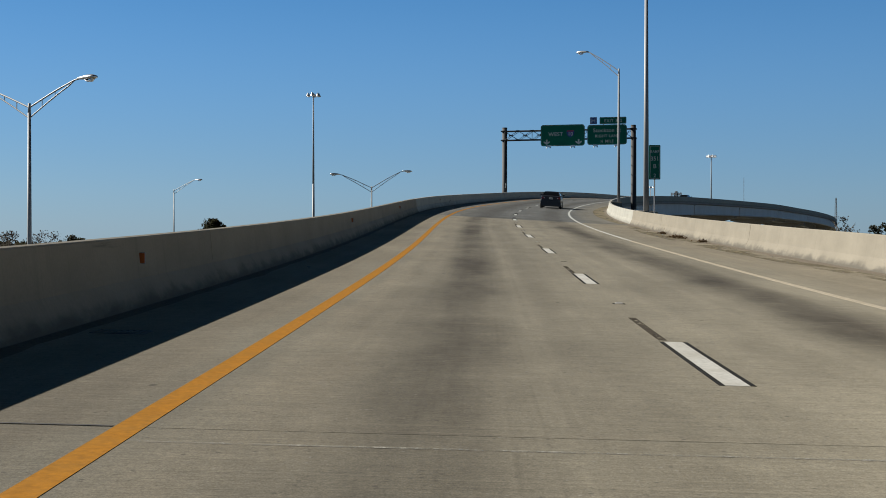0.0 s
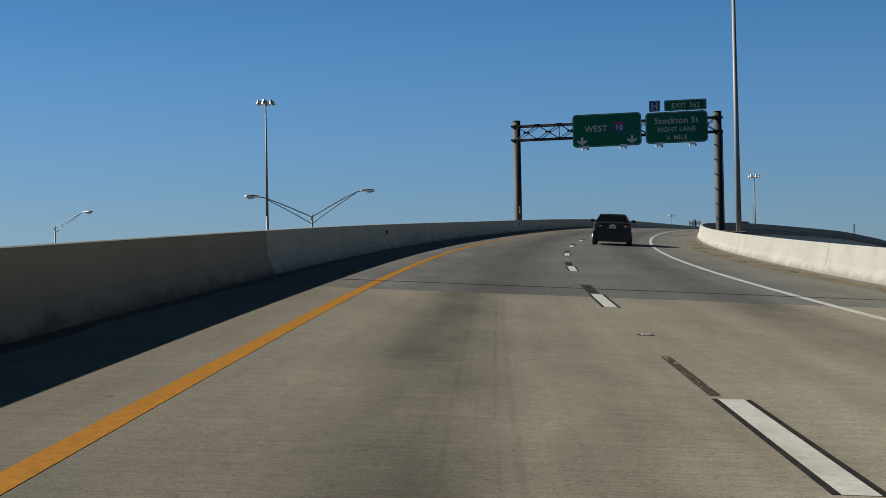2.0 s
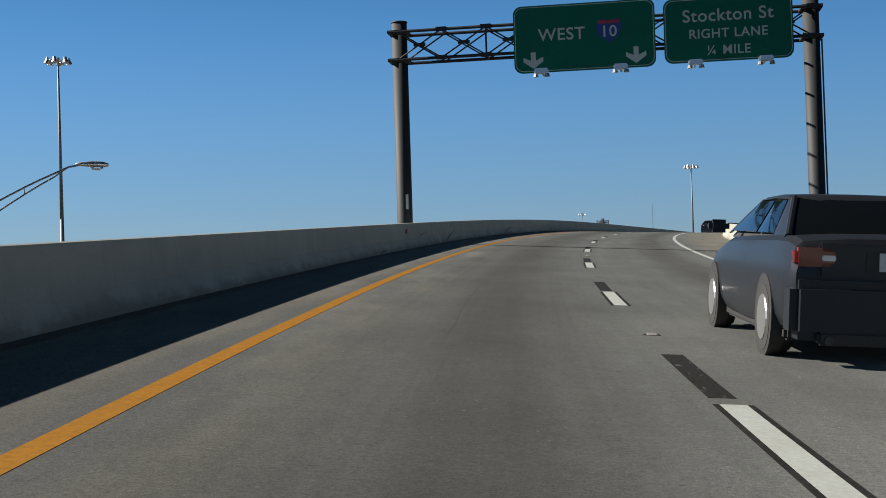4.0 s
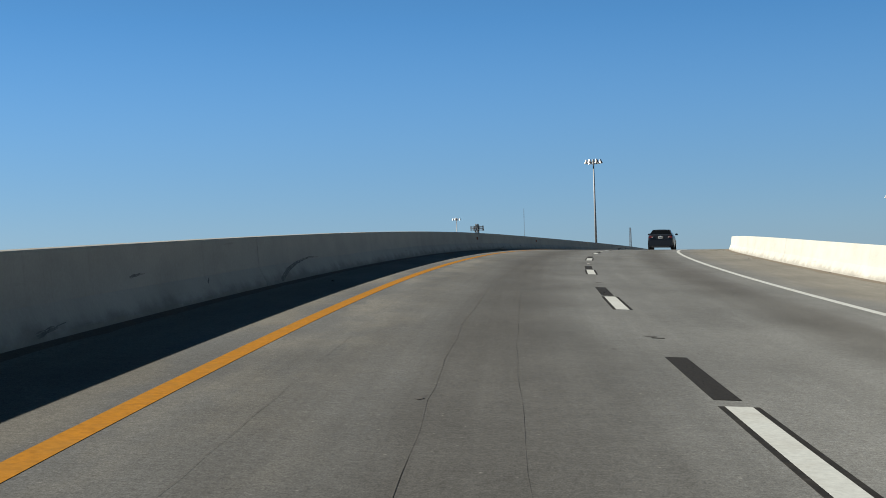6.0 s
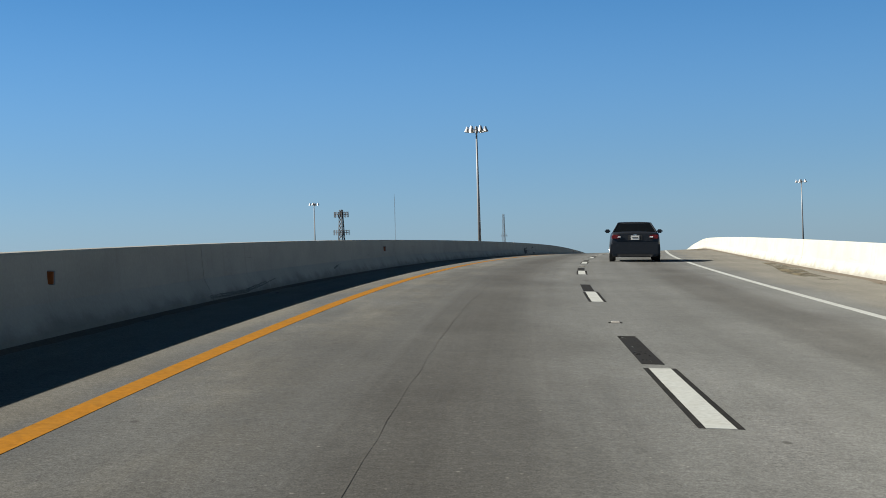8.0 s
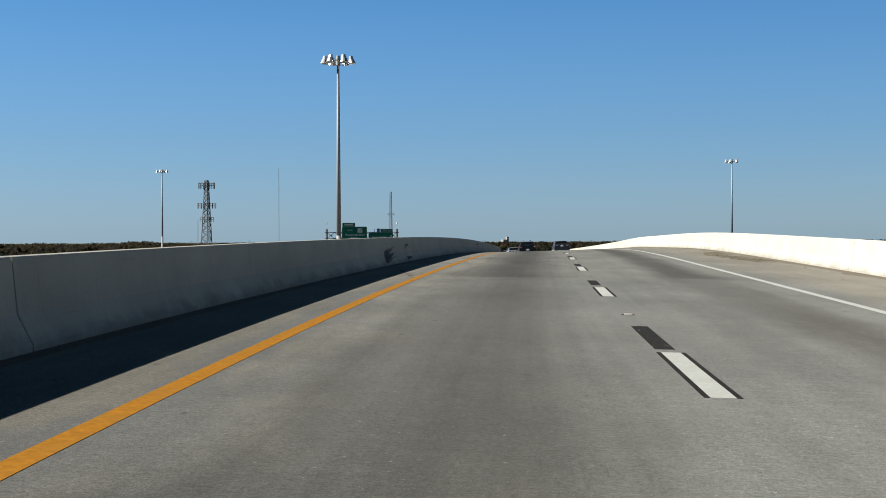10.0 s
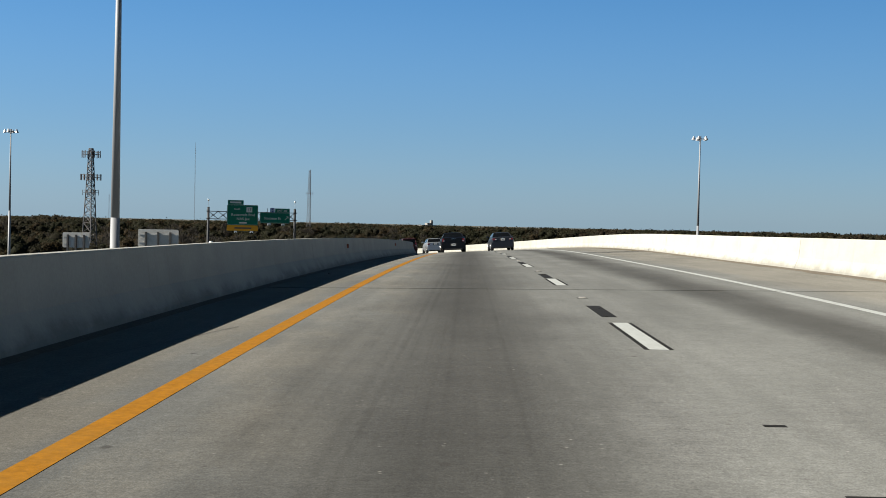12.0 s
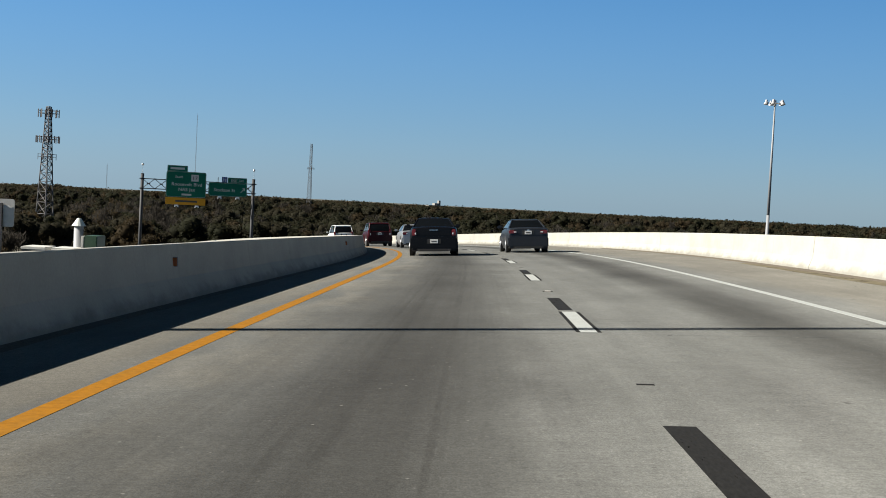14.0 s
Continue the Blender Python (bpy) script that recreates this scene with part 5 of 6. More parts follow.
        bm = bmesh.new()
        block(bm, (min(sx * hw * 0.97, sx * (hw + 0.19)), length * 0.63, belt - 0.01), (max(sx * hw * 0.97, sx * (hw + 0.19)), length * 0.63 + 0.13, belt + 0.13), 0.04)
        crisp(part("wing_mirror", bm, paint, t))
        part("exhaust_tip", bar(bmesh.new(), (sx * hw * 0.62, -0.05, zb - 0.02), (sx * hw * 0.62, 0.2, zb - 0.02), 0.038, None, 10), M_DARKSTEEL, t)
    zp = belt - plate_drop
    y = -0.03 if zp < fold + 0.06 else 0.075
    bm = bmesh.new()
    block(bm, (-0.27, y - 0.006, zp - 0.1), (0.27, y + 0.03, zp + 0.1), 0.012)
    recess = part("plate_recess", bm, M_PLASTIC, t)
    bm = bmesh.new()
    block(bm, (-0.152, y - 0.016, zp - 0.077), (0.152, y - 0.007, zp + 0.077), 0.003)
    part("number_plate", bm, M_PLATE, recess, "plain white plate with a dark bar")
    bm = bmesh.new()
    block(bm, (-0.1, y - 0.021, zp - 0.018), (0.1, y - 0.0175, zp + 0.018))
    part("plate_bar", bm, M_DARKSTEEL, recess)
    bm = bmesh.new()
    if tail == "tall":
        block(bm, (-0.17, 0.062, belt - 0.125), (0.17, 0.08, belt - 0.105), 0.004)
    else:
        block(bm, (-0.055, 0.062, belt - 0.125), (0.055, 0.08, belt - 0.075), 0.008)
    part("trim_strip", bm, M_CHROME, lid, "small chrome trim")
    bm = bmesh.new()
    block(bm, (-hw * 0.9, length * 0.1, 0.17), (hw * 0.9, length * 0.9, zb + 0.05), 0.03)
    part("underbody", bm, M_PLASTIC, t)
    rw = 0.36 if suv else 0.335
    for y in (length * 0.2, length * 0.8):
        for sx in (-1, 1):
            part("wheel_arch", bar(bmesh.new(), (sx * (hw - 0.12), y, rw + 0.02), (sx * (hw + 0.004), y, rw + 0.02), rw + 0.045, rw + 0.045, 28), M_PLASTIC, t)
            bm = bmesh.new()
            x1, x0 = sx * (hw + 0.008), sx * (hw - 0.22)
            bar(bm, (x0, y, rw), (x1, y, rw), rw, rw, 24)
            bmesh.ops.bevel(bm, geom=[e for e in bm.edges if abs(e.verts[0].co.x - e.verts[1].co.x) < 1e-4], offset=0.035, segments=2, affect="EDGES")
            wheel = crisp(part("wheel", bm, M_TYRE, t))
            bm = bmesh.new()
            bar(bm, (x1 - sx * 0.02, y, rw), (x1 + sx * 0.012, y, rw), rw * 0.68, rw * 0.6, 18)
            part("rim", bm, M_RIM, wheel)
    return t


car(road_pose(423.5, 1.35), "black_sedan", "black sedan with red tail lights on the concrete ramp", car_paint("black_paint", (0.0035, 0.0036, 0.0045), 0.1, 0.3), 5.0, 1.88, 1.12, 1.5, tail="tall", plate_drop=0.55)
car(road_pose(429.5, 5.6), "grey_sedan", "dark grey sedan with wide tail lights on the concrete ramp", car_paint("grey_paint", (0.028, 0.032, 0.039), 0.5, 0.35), 4.8, 1.83, 1.08, 1.48)
car(road_pose(452.5, 2.1), "silver_sedan", "silver sedan with red tail lights on the ramp", car_paint("silver_paint", (0.32, 0.33, 0.34), 0.7, 0.35), 4.6, 1.78, 1.05, 1.46)
car(road_pose(466.0, 1.3), "red_suv", "dark red sport utility car on the ramp", car_paint("red_paint", (0.032, 0.003, 0.005), 0.3, 0.35), 4.55, 1.86, 1.1, 1.72, suv=True)
car(road_pose(281.0, 5.55), "grey_sedan", "dark grey sedan in the outer lane of the ramp", bpy.data.materials["grey_paint"], 4.8, 1.83, 1.08, 1.48)
car(road_pose(486.0, 1.4), "white_suv", "white sport utility car further along the ramp", car_paint("white_suv_paint", (0.52, 0.53, 0.53), 0.0, 0.35), 4.6, 1.86, 1.08, 1.76, suv=True)
car(road_pose(149.5, 5.5), "grey_sedan", "dark grey sedan with wide tail lights near the sign gantry", bpy.data.materials["grey_paint"], 4.8, 1.83, 1.08, 1.48)

# ---- woods ----
M_LEAF = leaf_material("evergreen_leaves", (0.019, 0.021, 0.011), (0.025, 0.025, 0.014))
M_OLIVE = leaf_material("olive_leaves", (0.026, 0.025, 0.015), (0.032, 0.029, 0.018))
M_BROWN = leaf_material("russet_leaves", (0.038, 0.028, 0.014), (0.033, 0.027, 0.016))
M_TWIG = leaf_material("bare_twigs", (0.042, 0.038, 0.032), (0.033, 0.030, 0.026))
M_BARK = material("bark", (0.10, 0.08, 0.06), 0.9, grain=0.3, grain_scale=6, stain=0.3, stain_scale=2)
rng = np.random.default_rng(7)


def leaf_sprays(centres, facing, size, out_v, out_f, fuzz=0.9):
    """Small three-cornered leaf sprays, turned roughly outwards from their clump."""
    n = len(centres)
    nrm = facing + rng.normal(size=(n, 3)) * fuzz
    nrm /= np.linalg.norm(nrm, axis=1)[:, None]
    b = rng.normal(size=(n, 3))
    b -= nrm * (nrm * b).sum(1)[:, None]
    b /= np.linalg.norm(b, axis=1)[:, None]
    a = np.cross(nrm, b)
    s = size * rng.uniform(0.6, 1.4, (n, 1))
    base = sum(len(v) for v in out_v)
    out_v.append(np.stack([centres - a * s - b * s * 0.5, centres - a * s * 0.3 + b * s * 0.9, centres + a * s * 1.1 - b * s * 0.1], 1).reshape(-1, 3))
    out_f.append(base + np.arange(n * 3).reshape(-1, 3))


def quick_mesh(name, verts, faces, mat, parent=None, smooth=False):
    """Mesh from arrays of corners and equal-sided faces."""
    me = bpy.data.meshes.new(name)
    v, f = np.concatenate(verts), np.concatenate(faces)
    k = f.shape[1]
    me.vertices.add(len(v))
    me.vertices.foreach_set("co", v.astype(np.float32).ravel())
    me.loops.add(f.size)
    me.loops.foreach_set("vertex_index", f.astype(np.int32).ravel())
    me.polygons.add(len(f))
    me.polygons.foreach_set("loop_start", np.arange(0, f.size, k, dtype=np.int32))
    if smooth:
        me.polygons.foreach_set("use_smooth", np.ones(len(f), dtype=bool))
    me.materials.append(mat)
    me.update(calc_edges=True)
    ob = new(name, me)
    if parent is not None:
        ob.parent = parent
    return ob


def crown_lumps(x, y, z0, height, spread, k):
    """Centres and radii of the overlapping lumps that make up one crown."""
    ang = rng.uniform(0, 2 * math.pi, k) + np.arange(k) * 2.4
    rad = spread * rng.uniform(0.1, 0.66, k)
    cr = spread * rng.uniform(0.3, 0.52, k)
    cz = z0 + height * rng.uniform(0.4, 0.9, k)
    rad[0] *= 0.4
    cz[0] = z0 + height
    cz = np.maximum(np.minimum(cz, z0 + height - cr * 0.8), z0 + 0.2)
    return np.stack([x + rad * np.cos(ang), y + rad * np.sin(ang), cz], 1), cr


def crown_points(centres, cr, n, inner=0.72, outer=1.12):
    """Places and outward directions for leaves over the lumps of a crown."""
    w = rng.integers(0, len(cr), n)
    d = rng.normal(size=(n, 3))
    d[:, 2] += 0.35
    d /= np.linalg.norm(d, axis=1)[:, None]
    return centres[w] + d * (cr[w] * rng.uniform(inner, outer, n))[:, None] * (1, 1, 0.8), d


road_xy = LINE[::8, :2]


def clear_of_road(x, y, gap):
    return ((road_xy - (x, y)) ** 2).sum(1).min() > gap * gap


def ico(fine):
    bm = bmesh.new()
    bmesh.ops.create_icosphere(bm, subdivisions=fine, radius=1.0)
    v = np.array([tuple(p.co) for p in bm.verts])
    f = np.array([[q.index for q in p.verts] for p in bm.faces])
    bm.free()
    return v, f


ICO = {1: ico(1), 2: ico(2)}


def clumps(centres, cr, fine, out_v, out_f):
    """The leafy inside of a crown: each lump a ball pushed in and out at random."""
    base = sum(len(v) for v in out_v)
    iv, jf = ICO[fine]
    for c, r in zip(centres, cr):
        v = iv * rng.uniform(0.6, 0.86, len(iv))[:, None] * (r, r, r * 0.8) + c
        out_v.append(v)
        out_f.append(jf + base)
        base += len(v)


def twigs(centres, size, out_v, out_f):
    """Thin upright sprays of bare twigs."""
    n = len(centres)
    a = rng.normal(size=(n, 3)) * (0.5, 0.5, 0.25) + (0, 0, 0.9)
    a /= np.linalg.norm(a, axis=1)[:, None]
    b = np.cross(a, rng.normal(size=(n, 3)))
    b /= np.linalg.norm(b, axis=1)[:, None]
    s = size * rng.uniform(0.6, 1.4, (n, 1))
    base = sum(len(v) for v in out_v)
    out_v.append(np.stack([centres - a * s - b * s * 0.05, centres - a * s + b * s * 0.05, centres + a * s + b * s * 0.12, centres + a * s - b * s * 0.12], 1).reshape(-1, 3))
    out_f.append(base + np.arange(n * 4).reshape(-1, 4))


def skyline(az):
    """Lowest dip of the wooded skyline under the eye level, in degrees."""
    return -0.27 + 0.14 * math.exp(-((az - 13.7) / 1.1) ** 2) + 0.05 * math.exp(-((az - 23.7) / 0.8) ** 2) + 0.1 * min(1.0, max(0.0, (az - 34) / 14)) + 0.07 * noise.noise(Vector((az * 0.9, 1.0, 2.0))) + 0.05 * noise.noise(Vector((az * 3.1, 4.0, 2.0)))


def woods(label, rings, sector, eye=(123.2, 346.7, 10.4)):
    kinds = ((M_GREENMASS, M_LEAF, "evergreen", "dark evergreen trees"), (M_BROWNMASS, M_BROWN, "russet", "russet winter trees"), (M_OLIVEMASS, M_OLIVE, "olive", "dull olive trees"))
    mass = [([], []) for _ in kinds]
    fringe = [([], []) for _ in kinds]
    bare = ([], [])
    for r0, r1, gap, hgt, spread, lumps, leaves, size in rings:
        area = (sector[1] - sector[0]) / 360 * math.pi * (r1 * r1 - r0 * r0)
        for _ in range(int(area / gap**2)):
            deg = rng.uniform(*sector)
            az = radians(deg)
            r = math.sqrt(rng.uniform(r0 * r0, r1 * r1))
            x, y = eye[0] + r * math.sin(az), eye[1] + r * math.cos(az)
            if not clear_of_road(x, y, 30):
                continue
            foot = land(x, y)
            grow = hgt * rng.uniform(0.55, 1.1) * (0.95 + 0.25 * noise.noise(Vector((x / 160, y / 160, 3.0))) + 0.2 * noise.noise(Vector((x / 45, y / 45, 5.0))))
            grow = max(2.0, min(grow, eye[2] - foot + r * math.tan(radians(skyline(deg))) - rng.uniform(0.0, 0.0012) * r))
            wide = spread * rng.uniform(0.7, 1.2)
            tone = noise.noise(Vector((x / 60, y / 60, 9.0))) + rng.normal() * 0.25
            if tone > 0.34 and r < 900:
                p, d = crown_points(*crown_lumps(x, y, foot, grow, wide * 0.85, 7), leaves, 0.2)
                twigs(p, size * 2.4, *bare)
                continue
            kind = 0 if tone < -0.1 else 2 if tone < 0.14 else 1
            lump = crown_lumps(x, y, foot, grow, wide, lumps)
            clumps(*lump, 2 if r < 520 else 1, *mass[kind])
            p, d = crown_points(*lump, leaves)
            leaf_sprays(p, d, size, *fringe[kind])
    for (m1, m2, nm, lb), ms, fr in zip(kinds, mass, fringe):
        if ms[0]:
            body = quick_mesh(f"{nm}_woods", *ms, m1, None, True)
            tagged(body, f"{lb} of the {label}", "woods", kind="stuff")
            quick_mesh("leaves", *fr, m2, body)["kind"] = "stuff"
    if bare[0]:
        ob = quick_mesh("bare_woods", *bare, M_TWIG)
        tagged(ob, f"bare grey-brown trees of the {label}", "woods", kind="stuff")


M_GREENMASS = crown_material("evergreen_mass", (0.016, 0.018, 0.010), (0.021, 0.021, 0.012))
M_BROWNMASS = crown_material("russet_mass", (0.034, 0.025, 0.013), (0.028, 0.022, 0.013))
M_OLIVEMASS = crown_material("olive_mass", (0.021, 0.020, 0.012), (0.026, 0.024, 0.015))
woods("wide winter woods beyond the ramp", [(95, 140, 8.0, 6.0, 4.2, 8, 800, 0.2), (140, 215, 8.0, 7.0, 4.6, 8, 900, 0.2), (215, 330, 8.2, 10.0, 5.0, 8, 750, 0.23), (330, 520, 10.0, 12.5, 6.0, 6, 420, 0.32), (520, 900, 15.5, 13.5, 7.5, 5, 220, 0.45), (900, 1600, 27.0, 14.5, 12.0, 4, 120, 0.8), (1600, 2900, 50.0, 15.0, 22.0, 4, 70, 1.5)], (0, 62))
woods("woods round the interchange", [(420, 700, 26.0, 9.5, 9.0, 3, 60, 1.1), (700, 1500, 52.0, 10.0, 20.0, 3, 50, 2.2), (1500, 2800, 95.0, 10.5, 44.0, 4, 50, 3.6)], (62, 360))


def tree(x, y, top, spread, leaves, mat, label, bare=False):
    t = thing("tree", pose(x, y, GROUND_Z), label, "tree", "trees beside the ramp")
    h = top - GROUND_Z
    bm = bmesh.new()
    bar(bm, (0, 0, 0), (0.1, 0.05, h * 0.35), 0.28, 0.2, 10)
    bar(bm, (0.1, 0.05, h * 0.35), (0.0, 0.1, h * 0.6), 0.2, 0.12, 8)
    part("trunk", bm, M_BARK, t, "", True)
    for k in range(7):
        a = 2.4 * k + 0.5
        z = h * (0.3 + 0.05 * k)
        tip = Vector((spread * 0.7 * math.cos(a), spread * 0.7 * math.sin(a), min(h * 0.97, z + h * 0.32)))
        bm = bmesh.new()
        mid = Vector((0.08, 0.05, z)).lerp(tip, 0.5) + Vector((0, 0, h * 0.05))
        bar(bm, (0.08, 0.05, z), mid, 0.1, 0.06, 6)
        bar(bm, mid, tip, 0.06, 0.02, 6)
        if bare:
            for j in range(8):
                f = 0.3 + 0.08 * j
                p = Vector((0.08, 0.05, z)).lerp(tip, f)
                d = Vector((math.cos(a + 1.9 * j), math.sin(a + 1.9 * j), 0.9)) * spread * 0.28
                bar(bm, p, p + d, 0.03, 0.008, 4)
        part("limb", bm, M_BARK, t)
    v, f = [], []
    leaf_sprays(*crown_points(*crown_lumps(0, 0, h * 0.25, h * 0.75, spread, 9), leaves * 2, 0.3), 0.14 if bare else 0.2, v, f)
    ob = quick_mesh("crown", v, f, mat, t)


tree(-6.2, 209.4, 4.6, 2.2, 900, M_LEAF, "round dark evergreen tree beside the ramp")
tree(-34.8, 243.0, 3.4, 3.0, 200, M_TWIG, "bare winter tree beside the ramp", True)
tree(-40.6, 243.7, 3.3, 2.6, 200, M_TWIG, "bare winter tree beside the ramp", True)
tree(82.4, 210.3, 5.4, 2.4, 200, M_TWIG, "bare winter tree beyond the curve of the ramp", True)
tree(87.4, 208.0, 4.2, 2.2, 400, M_LEAF, "low evergreen tree beyond the curve of the ramp")
tree(-30.0, 243.0, 2.6, 2.6, 500, M_LEAF, "low evergreen tree beside the ramp")

# ---- small things on the deck and parapets ----
for s in (27.8, 52.2, 76.5, 100.1, 130.2, 178.4, 246.0, 270.0, 367.1, 392.2, 417.5):
    e = left_edge(s)
    t = tagged(new("parapet_reflector"), "small amber reflector plate on the concrete parapet", "reflector", "parapet reflectors")
    t.matrix_basis = road_pose(s, e + 0.19, 0.5)
    bm = bmesh.new()
    block(bm, (-0.005, -0.03, 0.0), (0.075, -0.012, 0.12), 0.005)
    part("reflector_face", bm, M_ORANGE, t)
    bm = bmesh.new()
    block(bm, (-0.02, -0.0115, -0.008), (0.08, 0.015, 0.128), 0.004)
    part("bracket", bm, M_GALV, t)
for n in range(-3, 38):
    s = DASH_START + 12.192 * n + 4.87
    if n == 12 or (n % 2 and n not in (3, 25)):
        paint_strip("marker_scar", M_BLACK, s - 0.035, s + 0.03, LANE + 0.03, 0.13, 0.003, 0.03)
        continue
    t = tagged(new("road_marker"), "small pale raised pavement marker on the lane line", "pavement marker", "raised pavement markers")
    t.matrix_basis = road_pose(s, LANE, 0.0)
    part("adhesive_pad", block(bmesh.new(), (-0.085, -0.06, 0.0), (0.085, 0.06, 0.004)), M_BLACK, t, "black adhesive pad")
    bm = bmesh.new()
    loft(bm, [[(-0.052, -0.045, 0.004), (0.052, -0.045, 0.004), (0.052, 0.045, 0.004), (-0.052, 0.045, 0.004)], [(-0.044, -0.02, 0.02), (0.044, -0.02, 0.02), (0.044, 0.02, 0.02), (-0.044, 0.02, 0.02)]])
    part("marker_body", bm, M_RPM, t)


def rub(path, strands, seed, label="dark tyre rub along the concrete parapet"):
    """A tyre rub on the inner parapet face: ragged strands that follow a path of (along, height, breadth)."""
    r = random.Random(seed)
    verts, faces = [], []
    n = 10 * (len(path) - 1)
    along, high, broad = (np.interp(np.linspace(0, len(path) - 1, n + 1), range(len(path)), [q[k] for q in path]) for k in range(3))
    for k in range(strands):
        off = (k + r.uniform(0.1, 0.9)) / strands - 0.5
        a = int(n * r.uniform(-0.1, 0.25) * abs(off) * 2) if off else 0
        b = n - int(n * r.uniform(0.0, 0.55))
        i0, count = len(verts), 0
        for j in range(max(0, a), b + 1):
            h = high[j] + off * broad[j] + r.uniform(-0.004, 0.004)
            w = broad[j] / strands * r.uniform(0.35, 1.15) * (0.4 if j in (a, b) else 1.0)
            for hh in (h - w, h + w):
                hh = min(0.785, max(0.03, hh))
                inner = left_edge(along[j]) + (0.235 + (0.33 - hh) * 0.551 if hh < 0.33 else 0.18 + (0.795 - hh) * 0.1183)
                verts.append(on_road(along[j], inner + 0.004, hh))
            count += 1
        for j in range(count - 1):
            if r.random() < 0.97:
                q = i0 + 2 * j
                faces.append((q, q + 1, q + 3, q + 2))
    ob = mesh_object("scuff_mark", verts, faces, M_FAINT if strands < 9 else M_SCUFF)
    tagged(ob, label, "scuff mark", "parapet scuffs")


for k, (strands, path) in enumerate((
        (16, ((317.05, 0.12, 0.08), (317.6, 0.26, 0.32), (318.3, 0.36, 0.22), (319.2, 0.45, 0.10), (319.95, 0.55, 0.04))),
        (10, ((317.7, 0.17, 0.16), (318.6, 0.27, 0.10), (319.4, 0.32, 0.05), (320.15, 0.335, 0.02))),
        (6, ((317.6, 0.12, 0.07), (318.3, 0.17, 0.06), (319.2, 0.235, 0.03), (321.0, 0.225, 0.015))),
        (10, ((322.85, 0.40, 0.08), (323.0, 0.5, 0.10), (323.4, 0.56, 0.08), (324.0, 0.55, 0.07), (324.25, 0.47, 0.03))),
        (9, ((322.5, 0.10, 0.03), (322.9, 0.15, 0.09), (323.8, 0.15, 0.07), (324.8, 0.115, 0.02))),
        (8, ((188.0, 0.12, 0.05), (188.9, 0.216, 0.08), (189.6, 0.294, 0.05), (190.6, 0.38, 0.04), (192.0, 0.38, 0.012))),
        (4, ((189.6, 0.6, 0.02), (190.2, 0.7, 0.05), (191.0, 0.69, 0.02))),
        (8, ((208.7, 0.08, 0.09), (209.6, 0.22, 0.06), (210.6, 0.31, 0.04), (211.8, 0.375, 0.03), (213.9, 0.345, 0.012))),
        (5, ((198.1, 0.09, 0.04), (198.9, 0.15, 0.02))),
        (4, ((201.1, 0.455, 0.03), (201.7, 0.48, 0.01))),
        (4, ((204.25, 0.24, 0.03), (204.45, 0.31, 0.02))),
        (8, ((136.8, 0.2, 0.06), (137.2, 0.33, 0.05), (138.2, 0.42, 0.07), (139.6, 0.40, 0.02))),
        (7, ((172.6, 0.07, 0.03), (173.4, 0.09, 0.07), (174.2, 0.12, 0.02))),
        (4, ((175.3, 0.08, 0.03), (176.3, 0.10, 0.015))),
        (4, ((178.2, 0.07, 0.03), (178.8, 0.14, 0.02))),
        (4, ((181.0, 0.33, 0.02), (182.4, 0.43, 0.03), (183.8, 0.50, 0.01))),
        (8, ((251.5, 0.08, 0.05), (253.6, 0.07, 0.05), (255.2, 0.14, 0.04), (256.2, 0.19, 0.02))),
        (4, ((262.0, 0.2, 0.03), (263.2, 0.3, 0.01))))):
    rub(path, strands, 40 + k)


def crack(s0, s1, across, sway, seed, wide=0.0021, drift=0.0):
    r = random.Random(seed)
    verts, faces = [], []
    n = int((s1 - s0) / 0.6)
    x = across
    for j in range(n + 1):
        s = s0 + (s1 - s0) * j / n
        x += r.uniform(-sway, sway) + drift
        w = wide * r.uniform(0.3, 1.2)
        verts += [on_road(s, x - w, 0.004), on_road(s, x + w, 0.004)]
    for j in range(n):
        faces.append((2 * j, 2 * j + 1, 2 * j + 3, 2 * j + 2))
    mesh_object("crack", verts, faces, M_CRACK, None, road)


for k, q in enumerate(((150, 262, 1.64, 0.02), (152, 226, 2.47, 0.012, 0.0013), (163, 216, 0.80, 0.018, 0.0016), (333.5, 341.0, -1.9, 0.01, 0.007, 0.11))):
    crack(*q[:4], 70 + k, *q[4:])

# ragged black marks of tar on the lane
def tar(s, across, wide, long, seed):
    r = random.Random(seed)
    verts = [on_road(s, across, 0.004)]
    for k in range(18):
        a = 2 * math.pi * k / 18
        q = r.uniform(0.55, 1.0)
        verts.append(on_road(s + long / 2 * q * math.sin(a) + 0.25 * long * math.cos(a) ** 2, across + wide / 2 * q * math.cos(a), 0.004))
    mesh_object("tar_mark", verts, [(0, k + 1, (k + 1) % 18 + 1) for k in range(18)], M_CRACK, None, road)


for k, q in enumerate(((171.5, 0.9, 0.24, 0.22), (171.35, 1.05, 0.1, 0.12), (172.55, 0.91, 0.26, 0.2), (195.8, 1.68, 0.09, 0.14), (110.3, 0.72, 0.08, 0.35), (86.9, 4.55, 0.14, 0.12), (200.9, 3.72, 0.18, 0.16), (73.0, 4.3, 0.16, 0.1), (60.5, 1.2, 0.1, 0.1))):
    tar(*q, 300 + k)

